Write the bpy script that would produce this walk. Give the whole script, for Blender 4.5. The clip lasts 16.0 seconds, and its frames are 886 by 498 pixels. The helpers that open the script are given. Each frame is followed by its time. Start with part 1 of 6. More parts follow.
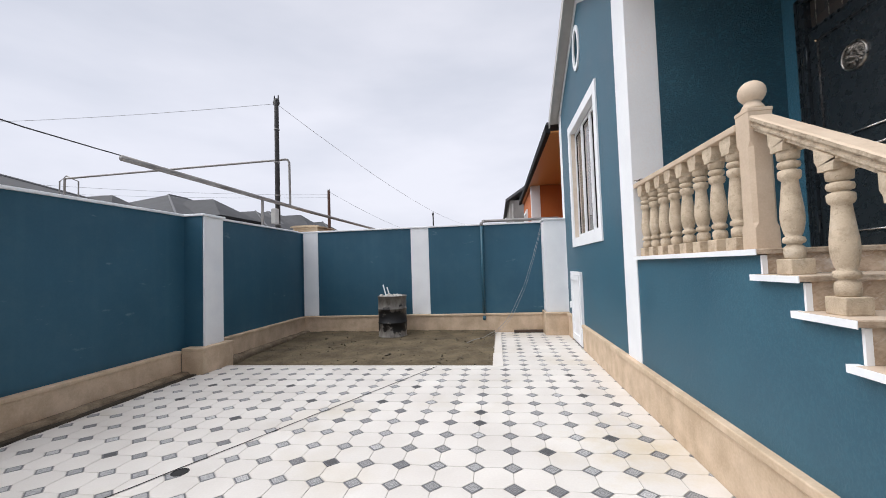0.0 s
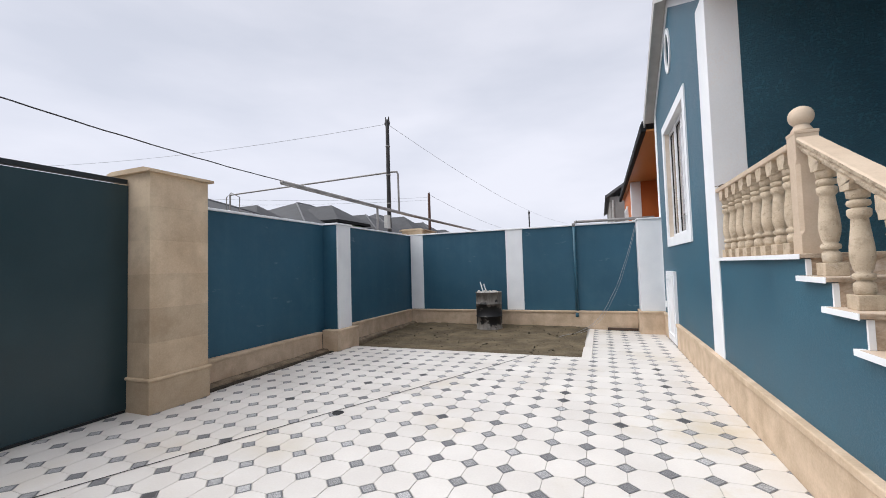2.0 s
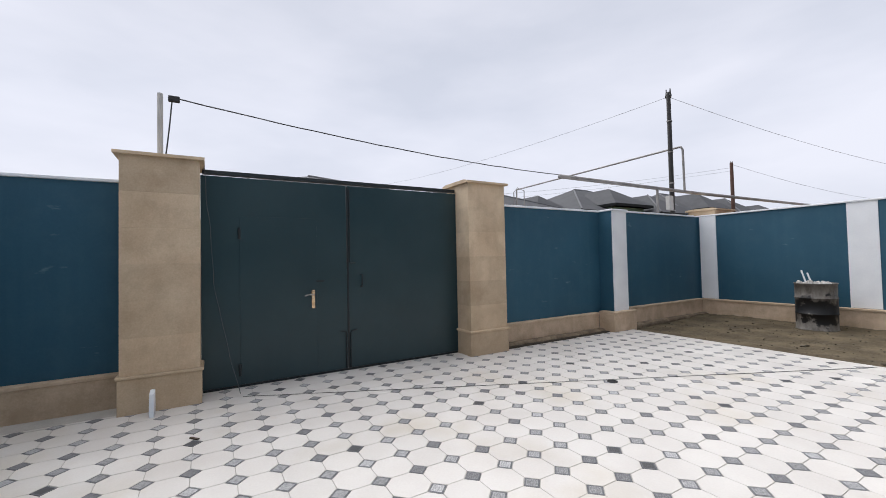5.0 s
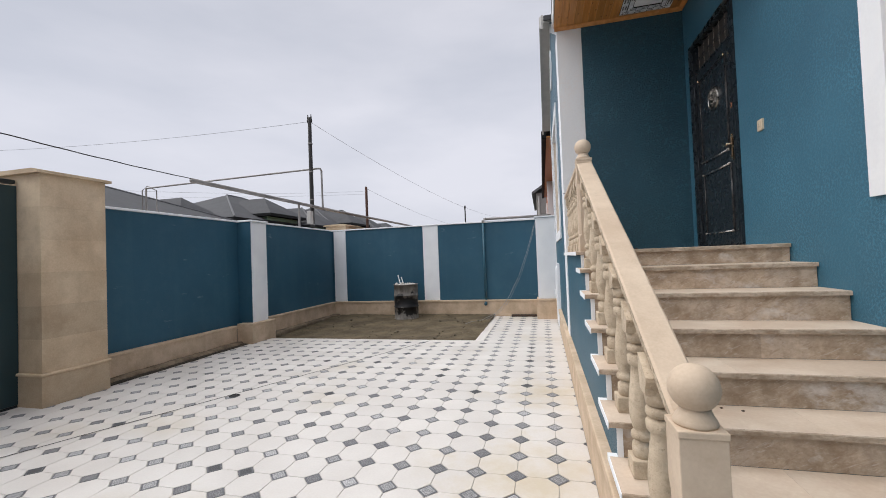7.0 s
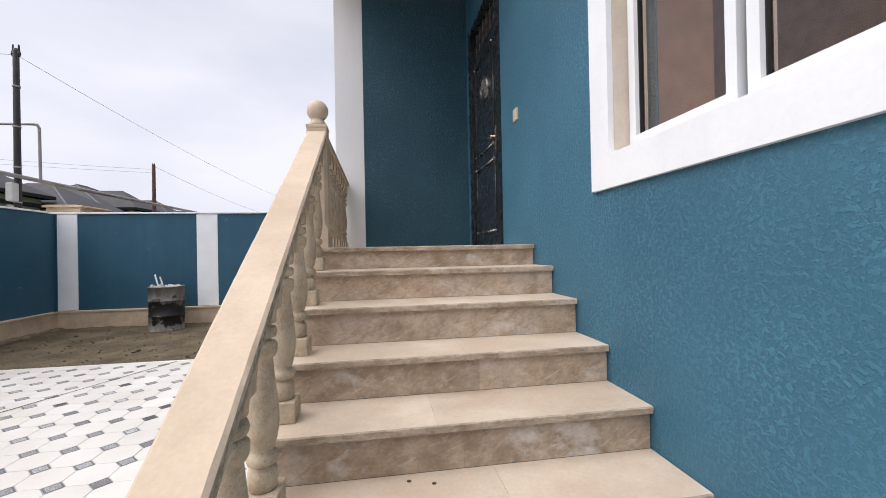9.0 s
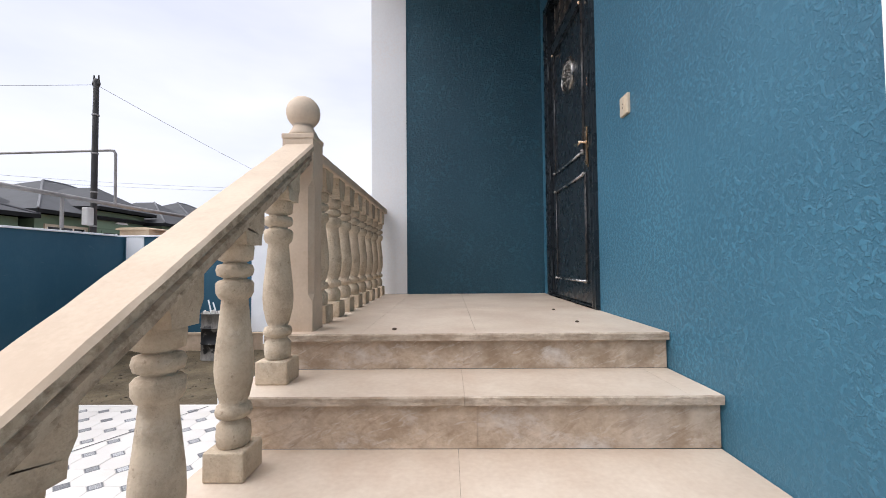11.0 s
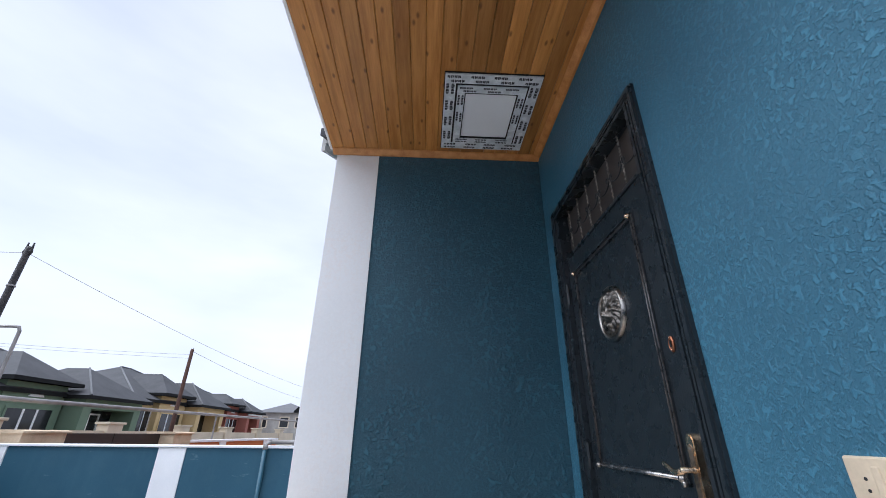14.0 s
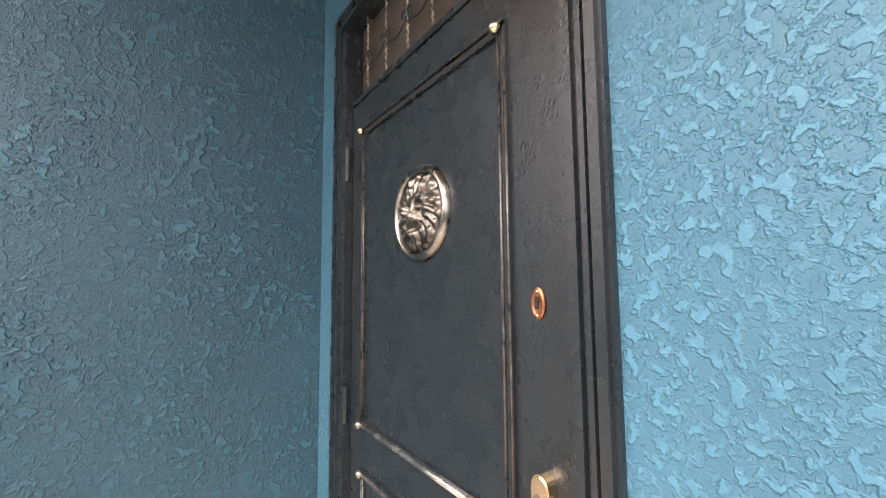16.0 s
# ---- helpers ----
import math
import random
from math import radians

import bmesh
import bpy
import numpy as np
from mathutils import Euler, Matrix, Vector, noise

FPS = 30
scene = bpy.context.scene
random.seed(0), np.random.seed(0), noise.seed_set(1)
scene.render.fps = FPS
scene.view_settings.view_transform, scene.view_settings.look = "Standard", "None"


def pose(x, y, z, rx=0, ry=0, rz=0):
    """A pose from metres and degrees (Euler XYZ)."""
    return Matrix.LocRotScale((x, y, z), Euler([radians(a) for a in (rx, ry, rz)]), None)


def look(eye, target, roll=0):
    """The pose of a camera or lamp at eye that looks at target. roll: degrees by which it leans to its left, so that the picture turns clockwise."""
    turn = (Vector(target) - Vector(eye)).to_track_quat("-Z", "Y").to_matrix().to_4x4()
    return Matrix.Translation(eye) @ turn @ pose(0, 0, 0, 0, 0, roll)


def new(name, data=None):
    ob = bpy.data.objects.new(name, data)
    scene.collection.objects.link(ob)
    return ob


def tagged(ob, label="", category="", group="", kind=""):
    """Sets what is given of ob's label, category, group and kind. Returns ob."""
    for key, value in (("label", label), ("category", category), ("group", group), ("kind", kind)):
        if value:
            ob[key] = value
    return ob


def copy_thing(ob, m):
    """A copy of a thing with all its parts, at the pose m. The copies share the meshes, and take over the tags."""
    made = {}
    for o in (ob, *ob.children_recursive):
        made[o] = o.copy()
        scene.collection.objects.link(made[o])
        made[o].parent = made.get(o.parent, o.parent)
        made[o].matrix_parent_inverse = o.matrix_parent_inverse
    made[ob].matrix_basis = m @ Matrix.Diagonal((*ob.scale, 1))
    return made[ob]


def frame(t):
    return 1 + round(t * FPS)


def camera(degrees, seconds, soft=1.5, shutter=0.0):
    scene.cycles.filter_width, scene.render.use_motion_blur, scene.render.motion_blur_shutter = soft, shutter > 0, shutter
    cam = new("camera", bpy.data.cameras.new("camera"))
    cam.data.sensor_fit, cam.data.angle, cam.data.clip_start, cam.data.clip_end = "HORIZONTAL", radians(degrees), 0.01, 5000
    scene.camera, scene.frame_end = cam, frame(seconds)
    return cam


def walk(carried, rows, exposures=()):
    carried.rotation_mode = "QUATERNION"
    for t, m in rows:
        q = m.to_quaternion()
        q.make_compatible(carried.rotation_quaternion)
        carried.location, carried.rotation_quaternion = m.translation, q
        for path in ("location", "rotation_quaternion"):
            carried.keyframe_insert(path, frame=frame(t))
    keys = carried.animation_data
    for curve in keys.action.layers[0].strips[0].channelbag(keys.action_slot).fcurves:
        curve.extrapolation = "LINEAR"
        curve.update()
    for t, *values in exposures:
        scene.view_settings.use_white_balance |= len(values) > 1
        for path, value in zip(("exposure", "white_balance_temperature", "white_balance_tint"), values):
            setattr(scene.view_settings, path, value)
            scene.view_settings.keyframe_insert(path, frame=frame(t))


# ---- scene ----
cam = camera(95.7, 16.0, soft=0.9)
EXPOSURES = [(0, 0.03, 6250, 10), (4, 0.02, 6200, 10), (6.5, -0.10, 6200, 10), (7, -0.16, 6300, 10), (8, -0.02, 6300, 11), (10.5, 0.26, 6200, 12), (12.5, 0.38, 5750, 12),
             (13.5, 0.32, 5600, 11), (14.5, 0.38, 5700, 10), (15, 0.66, 5800, 10), (15.5, 1.14, 6100, 10), (16, 1.98, 7400, 17)]
PATH = [
    (0, (-0.048, -0.082, 1.486), (-0.312, 1.898, 1.575), -1.85),
    (0.5, (-0.045, -0.339, 1.494), (-0.401, 1.628, 1.577), -1.75),
    (1, (-0.048, -0.575, 1.502), (-0.52, 1.367, 1.589), -1.65),
    (1.5, (0.043, -0.737, 1.52), (-0.551, 1.171, 1.613), -1.7),
    (2, (0.178, -0.889, 1.506), (-0.549, 0.972, 1.599), -1.65),
    (2.5, (0.22, -1.022, 1.511), (-0.645, 0.779, 1.598), -1.5),
    (3, (0.258, -1.168, 1.501), (-0.764, 0.549, 1.581), -1.3),
    (3.5, (0.303, -1.231, 1.506), (-0.896, 0.369, 1.575), -1.0),
    (4, (0.451, -1.25, 1.49), (-0.935, 0.19, 1.548), -0.75),
    (4.2, (0.493, -1.274, 1.489), (-0.957, 0.101, 1.542), -0.75),
    (5.2, (0.69, -1.44, 1.485), (-1.052, -0.461, 1.54), -1.3),
    (6.3, (0.787, -1.527, 1.497), (-0.65, -0.137, 1.537), -2.1),
    (6.6, (0.931, -1.44, 1.504), (-0.176, 0.225, 1.553), -2.2),
    (7, (1.088, -1.27, 1.512), (0.607, 0.671, 1.56), -2.2),
    (7.4, (1.192, -1.059, 1.497), (1.242, 0.94, 1.537), -1.6),
    (7.5, (1.217, -1.008, 1.494), (1.36, 0.986, 1.532), -1.5),
    (8, (1.408, -0.779, 1.5), (1.798, 1.182, 1.51), -1.3),
    (8.2, (1.515, -0.711, 1.486), (1.935, 1.244, 1.492), -1.2),
    (10.3, (2.075, 0.469, 1.637), (2.095, 2.468, 1.674), -0.0),
    (10.5, (2.062, 0.569, 1.705), (2.064, 2.568, 1.754), 0.2),
    (11, (2.087, 0.774, 1.802), (2.056, 2.773, 1.872), -0.5),
    (11.5, (2.117, 0.968, 1.962), (2.085, 2.964, 2.075), -1.0),
    (12, (2.098, 1.187, 2.079), (2.08, 3.174, 2.309), -1.2),
    (12.5, (2.1, 1.346, 2.218), (2.135, 3.28, 2.727), -0.8),
    (12.6, (2.109, 1.39, 2.243), (2.149, 3.305, 2.818), -0.8),
    (13, (2.134, 1.498, 2.426), (2.189, 3.352, 3.174), -0.3),
    (13.5, (2.098, 1.691, 2.538), (2.159, 3.498, 3.393), 0.2),
    (14, (2.103, 1.858, 2.614), (2.176, 3.67, 3.456), 0.6),
    (14.5, (2.152, 2.077, 2.76), (2.287, 3.951, 3.446), 0.1),
    (15, (2.134, 2.307, 2.809), (2.461, 4.245, 3.179), -1.0),
    (15.5, (2.194, 2.464, 2.86), (2.853, 4.346, 3.02), -0.9),
    (16, (2.402, 2.715, 2.941), (3.542, 4.35, 3.107), -0.5),
]
walk(cam, [(t, look(eye, target, roll)) for t, eye, target, roll in PATH], EXPOSURES)

# ---- world and sun: overcast winter day ----
world = bpy.data.worlds.new("overcast_sky")
scene.world = world
world.use_nodes = True
wn, wl = world.node_tree.nodes, world.node_tree.links
wn.clear()
w_out, w_bg = wn.new("ShaderNodeOutputWorld"), wn.new("ShaderNodeBackground")
w_sky = wn.new("ShaderNodeTexSky")
w_sky.sky_type, w_sky.sun_disc = "NISHITA", False
w_sky.sun_elevation, w_sky.sun_rotation = radians(60), radians(-104)
w_sky.dust_density, w_sky.air_density = 4.0, 1.0
w_gain = wn.new("ShaderNodeMixRGB")
w_gain.blend_type, w_gain.inputs[0].default_value = "MULTIPLY", 1.0
w_gain.inputs[2].default_value = (0.1, 0.1, 0.1, 1)
w_co, w_map = wn.new("ShaderNodeTexCoord"), wn.new("ShaderNodeMapping")
w_map.inputs["Scale"].default_value = (1.0, 1.0, 3.2)
w_noise = wn.new("ShaderNodeTexNoise")
w_noise.inputs["Scale"].default_value, w_noise.inputs["Detail"].default_value = 1.7, 5.0
w_noise.inputs["Roughness"].default_value = 0.5
w_ramp = wn.new("ShaderNodeValToRGB")
w_ramp.color_ramp.elements[0].position, w_ramp.color_ramp.elements[0].color = 0.34, (0.70, 0.715, 0.79, 1)
w_ramp.color_ramp.elements[1].position, w_ramp.color_ramp.elements[1].color = 0.68, (0.90, 0.89, 0.95, 1)
w_sep, w_rise = wn.new("ShaderNodeSeparateXYZ"), wn.new("ShaderNodeMapRange")
w_rise.inputs["From Min"].default_value, w_rise.inputs["From Max"].default_value = 0.30, 0.9
w_rise.inputs["To Min"].default_value, w_rise.inputs["To Max"].default_value = 1.02, 0.80
w_lift = wn.new("ShaderNodeVectorMath")
w_lift.operation = "SCALE"
w_mix = wn.new("ShaderNodeMixRGB")
w_mix.inputs[0].default_value = 0.93
wl.new(w_co.outputs["Generated"], w_map.inputs["Vector"])
wl.new(w_map.outputs["Vector"], w_noise.inputs["Vector"])
wl.new(w_noise.outputs["Fac"], w_ramp.inputs["Fac"])
wl.new(w_co.outputs["Generated"], w_sep.inputs[0])
wl.new(w_sep.outputs["Z"], w_rise.inputs["Value"])
wl.new(w_ramp.outputs["Color"], w_lift.inputs[0])
wl.new(w_rise.outputs["Result"], w_lift.inputs["Scale"])
wl.new(w_sky.outputs["Color"], w_gain.inputs[1])
wl.new(w_gain.outputs["Color"], w_mix.inputs[1])
wl.new(w_lift.outputs["Vector"], w_mix.inputs[2])
wl.new(w_mix.outputs["Color"], w_bg.inputs["Color"])
wl.new(w_bg.outputs["Background"], w_out.inputs["Surface"])
sun = new("sun", bpy.data.lights.new("sun", "SUN"))
sun.data.energy, sun.data.angle, sun.data.color = 3.5, radians(80), (1.0, 0.97, 0.93)
sun.matrix_world = look((0, 0, 0), (0.48, 0.12, -0.87))


# ---- materials ----
def surface(name, c1, c2, scale=3.0, rough=0.7, fine=60.0, bump=0.3, depth=0.002, metal=0.0, spec=0.4,
            vary=None, amount=0.15, stretch=(1, 1, 1), streak=0.0, streak_colour=(0.3, 0.26, 0.2), stain=0.0, grime=0.0, grime_scale=14.0, grime_colour=(0.2, 0.15, 0.1)):
    """A worn surface: a large and a fine noise between two colours, fine relief, and if asked a tone of its own for each piece."""
    m = bpy.data.materials.new(name)
    m.use_nodes = True
    n, l = m.node_tree.nodes, m.node_tree.links
    b = n["Principled BSDF"]
    b.inputs["Metallic"].default_value = metal
    b.inputs["Specular IOR Level"].default_value = spec
    geo, mp = n.new("ShaderNodeNewGeometry"), n.new("ShaderNodeMapping")
    mp.inputs["Scale"].default_value = stretch
    l.new(geo.outputs["Position"], mp.inputs["Vector"])
    big, small = n.new("ShaderNodeTexNoise"), n.new("ShaderNodeTexNoise")
    big.inputs["Scale"].default_value, big.inputs["Detail"].default_value = scale, 6
    small.inputs["Scale"].default_value, small.inputs["Detail"].default_value = fine, 4
    l.new(mp.outputs["Vector"], big.inputs["Vector"])
    l.new(mp.outputs["Vector"], small.inputs["Vector"])
    mul = n.new("ShaderNodeMath")
    mul.operation = "MULTIPLY_ADD"
    mul.inputs[1].default_value, mul.inputs[2].default_value = 0.35, -0.17
    l.new(small.outputs["Fac"], mul.inputs[0])
    add = n.new("ShaderNodeMath")
    l.new(big.outputs["Fac"], add.inputs[0])
    l.new(mul.outputs[0], add.inputs[1])
    ramp = n.new("ShaderNodeValToRGB")
    ramp.color_ramp.elements[0].position, ramp.color_ramp.elements[0].color = 0.32, (*c1, 1)
    ramp.color_ramp.elements[1].position, ramp.color_ramp.elements[1].color = 0.68, (*c2, 1)
    l.new(add.outputs[0], ramp.inputs["Fac"])
    colour = ramp.outputs["Color"]
    if streak:
        drip, dmap = n.new("ShaderNodeTexNoise"), n.new("ShaderNodeMapping")
        dmap.inputs["Scale"].default_value = (6, 6, 0.5)
        drip.inputs["Scale"].default_value, drip.inputs["Detail"].default_value = 1.0, 5
        l.new(geo.outputs["Position"], dmap.inputs["Vector"])
        l.new(dmap.outputs["Vector"], drip.inputs["Vector"])
        dr = n.new("ShaderNodeMapRange")
        dr.inputs["From Min"].default_value, dr.inputs["From Max"].default_value = 0.52, 0.75
        dr.inputs["To Max"].default_value = streak
        l.new(drip.outputs["Fac"], dr.inputs["Value"])
        dm = n.new("ShaderNodeMixRGB")
        dm.inputs[2].default_value = (*streak_colour, 1)
        l.new(dr.outputs["Result"], dm.inputs[0])
        l.new(colour, dm.inputs[1])
        colour = dm.outputs["Color"]
    if stain:
        spot, sr, sm = n.new("ShaderNodeTexNoise"), n.new("ShaderNodeMapRange"), n.new("ShaderNodeMixRGB")
        spot.inputs["Scale"].default_value, spot.inputs["Detail"].default_value = 0.9, 8
        sr.inputs["From Min"].default_value, sr.inputs["From Max"].default_value = 0.54, 0.74
        sr.inputs["To Max"].default_value = stain
        sm.inputs[2].default_value = (0.52, 0.44, 0.31, 1)
        l.new(geo.outputs["Position"], spot.inputs["Vector"])
        l.new(spot.outputs["Fac"], sr.inputs["Value"])
        l.new(sr.outputs["Result"], sm.inputs[0])
        l.new(colour, sm.inputs[1])
        colour = sm.outputs["Color"]
    if grime:
        gn, gr, gm = n.new("ShaderNodeTexNoise"), n.new("ShaderNodeMapRange"), n.new("ShaderNodeMixRGB")
        gn.inputs["Scale"].default_value, gn.inputs["Detail"].default_value = grime_scale, 9
        gn.inputs["Roughness"].default_value = 0.68
        gr.inputs["From Min"].default_value, gr.inputs["From Max"].default_value = 0.47, 0.70
        gr.inputs["To Max"].default_value = grime
        gm.inputs[2].default_value = (*grime_colour, 1)
        l.new(geo.outputs["Position"], gn.inputs["Vector"])
        l.new(gn.outputs["Fac"], gr.inputs["Value"])
        l.new(gr.outputs["Result"], gm.inputs[0])
        l.new(colour, gm.inputs[1])
        colour = gm.outputs["Color"]
    if vary:
        src = n.new("ShaderNodeObjectInfo").outputs["Random"] if vary == "object" else geo.outputs["Random Per Island"]
        mr = n.new("ShaderNodeMapRange")
        mr.inputs["To Min"].default_value, mr.inputs["To Max"].default_value = 1 - amount, 1 + amount * 0.5
        l.new(src, mr.inputs["Value"])
        sc = n.new("ShaderNodeVectorMath")
        sc.operation = "SCALE"
        l.new(colour, sc.inputs[0])
        l.new(mr.outputs["Result"], sc.inputs["Scale"])
        colour = sc.outputs["Vector"]
    l.new(colour, b.inputs["Base Color"])
    rr = n.new("ShaderNodeMapRange")
    rr.inputs["To Min"].default_value, rr.inputs["To Max"].default_value = max(rough - 0.12, 0.03), min(rough + 0.12, 1)
    l.new(big.outputs["Fac"], rr.inputs["Value"])
    l.new(rr.outputs["Result"], b.inputs["Roughness"])
    if bump:
        bp = n.new("ShaderNodeBump")
        bp.inputs["Strength"].default_value, bp.inputs["Distance"].default_value = bump, depth
        l.new(small.outputs["Fac"], bp.inputs["Height"])
        l.new(bp.outputs["Normal"], b.inputs["Normal"])
    return m


def stucco(name, c1, c2, flake=1.0, scale=26.0, worn=1.36):
    """Painted plaster thrown on and pressed flat: raised flakes with ragged edges over a finer grain. worn lightens the
    flakes' colour for the light they catch.
    """
    m = surface(name, c1, c2, 1.3, 0.5, 70, 0.0, spec=0.45)
    n, l = m.node_tree.nodes, m.node_tree.links
    b = n["Principled BSDF"]
    geo = n.new("ShaderNodeNewGeometry")
    big, warp = n.new("ShaderNodeTexNoise"), n.new("ShaderNodeTexNoise")
    big.inputs["Scale"].default_value, big.inputs["Detail"].default_value = scale, 4.0
    big.inputs["Distortion"].default_value = 0.25
    warp.inputs["Scale"].default_value, warp.inputs["Detail"].default_value = scale * 5, 3.0
    region = n.new("ShaderNodeTexNoise")
    region.inputs["Scale"].default_value = 2.5
    for t in (big, warp, region):
        l.new(geo.outputs["Position"], t.inputs["Vector"])
    step = n.new("ShaderNodeMapRange")
    step.interpolation_type = "SMOOTHSTEP"
    step.inputs["From Min"].default_value, step.inputs["From Max"].default_value = 0.50, 0.60
    l.new(big.outputs["Fac"], step.inputs["Value"])
    tiny, chip = n.new("ShaderNodeTexNoise"), n.new("ShaderNodeMapRange")
    tiny.inputs["Scale"].default_value, tiny.inputs["Detail"].default_value = scale * 2.1, 3.0
    tiny.inputs["Distortion"].default_value = 0.4
    chip.interpolation_type = "SMOOTHSTEP"
    chip.inputs["From Min"].default_value, chip.inputs["From Max"].default_value = 0.53, 0.60
    chip.inputs["To Max"].default_value = 0.62
    l.new(geo.outputs["Position"], tiny.inputs["Vector"])
    l.new(tiny.outputs["Fac"], chip.inputs["Value"])
    both = n.new("ShaderNodeMath")
    both.operation = "MAXIMUM"
    l.new(step.outputs["Result"], both.inputs[0])
    l.new(chip.outputs["Result"], both.inputs[1])
    rg = n.new("ShaderNodeMapRange")
    rg.inputs["From Min"].default_value, rg.inputs["From Max"].default_value = 0.36, 0.64
    rg.inputs["To Min"].default_value = 0.3
    l.new(region.outputs["Fac"], rg.inputs["Value"])
    mul = n.new("ShaderNodeMath")
    mul.operation = "MULTIPLY"
    l.new(both.outputs[0], mul.inputs[0])
    l.new(rg.outputs["Result"], mul.inputs[1])
    ma = n.new("ShaderNodeMath")
    ma.operation = "MULTIPLY_ADD"
    ma.inputs[1].default_value = 0.3
    l.new(warp.outputs["Fac"], ma.inputs[0])
    l.new(mul.outputs[0], ma.inputs[2])
    base = b.inputs["Base Color"].links[0].from_socket
    # Light caught by the raised flakes, put into their colour.
    pale = n.new("ShaderNodeMixRGB")
    pale.blend_type = "MULTIPLY"
    pale.inputs[2].default_value = (worn, worn * 0.97, worn * 0.95, 1)
    l.new(mul.outputs[0], pale.inputs[0])
    l.new(base, pale.inputs[1])
    l.new(pale.outputs["Color"], b.inputs["Base Color"])
    bp = n.new("ShaderNodeBump")
    bp.inputs["Strength"].default_value, bp.inputs["Distance"].default_value = min(flake, 1.0), 0.0068 * max(flake, 0.4)
    l.new(ma.outputs[0], bp.inputs["Height"])
    l.new(bp.outputs["Normal"], b.inputs["Normal"])
    return m


def plain(name, colour, rough=0.5, metal=0.0, spec=0.5):
    return surface(name, tuple(c * 0.86 for c in colour), tuple(min(c * 1.1, 1) for c in colour), 9, rough, 120, 0.12, 0.0006, metal, spec)


def glass(name, tint):
    m = bpy.data.materials.new(name)
    m.use_nodes = True
    b = m.node_tree.nodes["Principled BSDF"]
    b.inputs["Base Color"].default_value = (*tint, 1)
    b.inputs["Roughness"].default_value, b.inputs["Transmission Weight"].default_value = 0.02, 1.0
    b.inputs["IOR"].default_value = 1.5
    return m


def dot_material(name, vary):
    """Small grey tiles: most mid grey with a darker rim, some black, some light and marbled."""
    m = surface(name, (0.215, 0.212, 0.212), (0.385, 0.38, 0.375), 42, 0.5, 120, 0.2, 0.001)
    n, l = m.node_tree.nodes, m.node_tree.links
    b = n["Principled BSDF"]
    base = b.inputs["Base Color"].links[0].from_socket
    src = n.new("ShaderNodeObjectInfo").outputs["Random"] if vary == "object" else n.new("ShaderNodeNewGeometry").outputs["Random Per Island"]
    tone = n.new("ShaderNodeValToRGB")
    tone.color_ramp.interpolation = "CONSTANT"
    els = tone.color_ramp.elements
    els[0].position, els[0].color = 0.0, (0.25, 0.25, 0.26, 1)
    els[1].position, els[1].color = 0.06, (0.6, 0.6, 0.62, 1)
    for p, v in ((0.22, 0.85), (0.45, 1.0), (0.7, 1.15), (0.9, 1.4)):
        e = els.new(p)
        e.color = (v, v, v * 1.01, 1)
    l.new(src, tone.inputs["Fac"])
    mx = n.new("ShaderNodeMixRGB")
    mx.blend_type, mx.inputs[0].default_value = "MULTIPLY", 1.0
    l.new(base, mx.inputs[1])
    l.new(tone.outputs["Color"], mx.inputs[2])
    colour = mx.outputs["Color"]
    if vary == "object":
        co, ab, sc, sn, sp, pr, mr, fin = (n.new("ShaderNode" + k) for k in ("TexCoord", "VectorMath", "VectorMath", "VectorMath", "SeparateXYZ", "Math", "MapRange", "VectorMath"))
        ab.operation, sc.operation, sn.operation, fin.operation, pr.operation = "ABSOLUTE", "SCALE", "SINE", "SCALE", "MULTIPLY"
        sc.inputs["Scale"].default_value = 330.0
        l.new(co.outputs["Object"], ab.inputs[0])
        l.new(ab.outputs["Vector"], sc.inputs[0])
        l.new(sc.outputs["Vector"], sn.inputs[0])
        l.new(sn.outputs["Vector"], sp.inputs[0])
        l.new(sp.outputs["X"], pr.inputs[0])
        l.new(sp.outputs["Y"], pr.inputs[1])
        mr.inputs["From Min"].default_value, mr.inputs["From Max"].default_value = -0.45, 0.45
        mr.inputs["To Min"].default_value, mr.inputs["To Max"].default_value = 0.74, 1.18
        l.new(pr.outputs[0], mr.inputs["Value"])
        l.new(colour, fin.inputs[0])
        l.new(mr.outputs["Result"], fin.inputs["Scale"])
        colour = fin.outputs["Vector"]
    l.new(colour, b.inputs["Base Color"])
    return m


def wood(name, c1, c2):
    """Varnished pine boards along y, with a tone for each board, grain and dark knots."""
    m = surface(name, c1, c2, 7, 0.38, 30, 0.15, 0.001, vary="island", amount=0.34, stretch=(5, 0.35, 5), spec=0.45)
    n, l = m.node_tree.nodes, m.node_tree.links
    b = n["Principled BSDF"]
    base = b.inputs["Base Color"].links[0].from_socket
    geo, mp, vo = n.new("ShaderNodeNewGeometry"), n.new("ShaderNodeMapping"), n.new("ShaderNodeTexVoronoi")
    mp.inputs["Scale"].default_value = (7.5, 3.6, 1.0)
    vo.voronoi_dimensions, vo.inputs["Scale"].default_value = "2D", 1.0
    l.new(geo.outputs["Position"], mp.inputs["Vector"])
    l.new(mp.outputs["Vector"], vo.inputs["Vector"])
    mr = n.new("ShaderNodeMapRange")
    mr.inputs["From Min"].default_value, mr.inputs["From Max"].default_value = 0.03, 0.085
    mr.inputs["To Min"].default_value, mr.inputs["To Max"].default_value = 0.75, 0.0
    l.new(vo.outputs["Distance"], mr.inputs["Value"])
    mx = n.new("ShaderNodeMixRGB")
    mx.inputs[2].default_value = (0.10, 0.035, 0.01, 1)
    l.new(mr.outputs["Result"], mx.inputs[0])
    l.new(base, mx.inputs[1])
    l.new(mx.outputs["Color"], b.inputs["Base Color"])
    return m


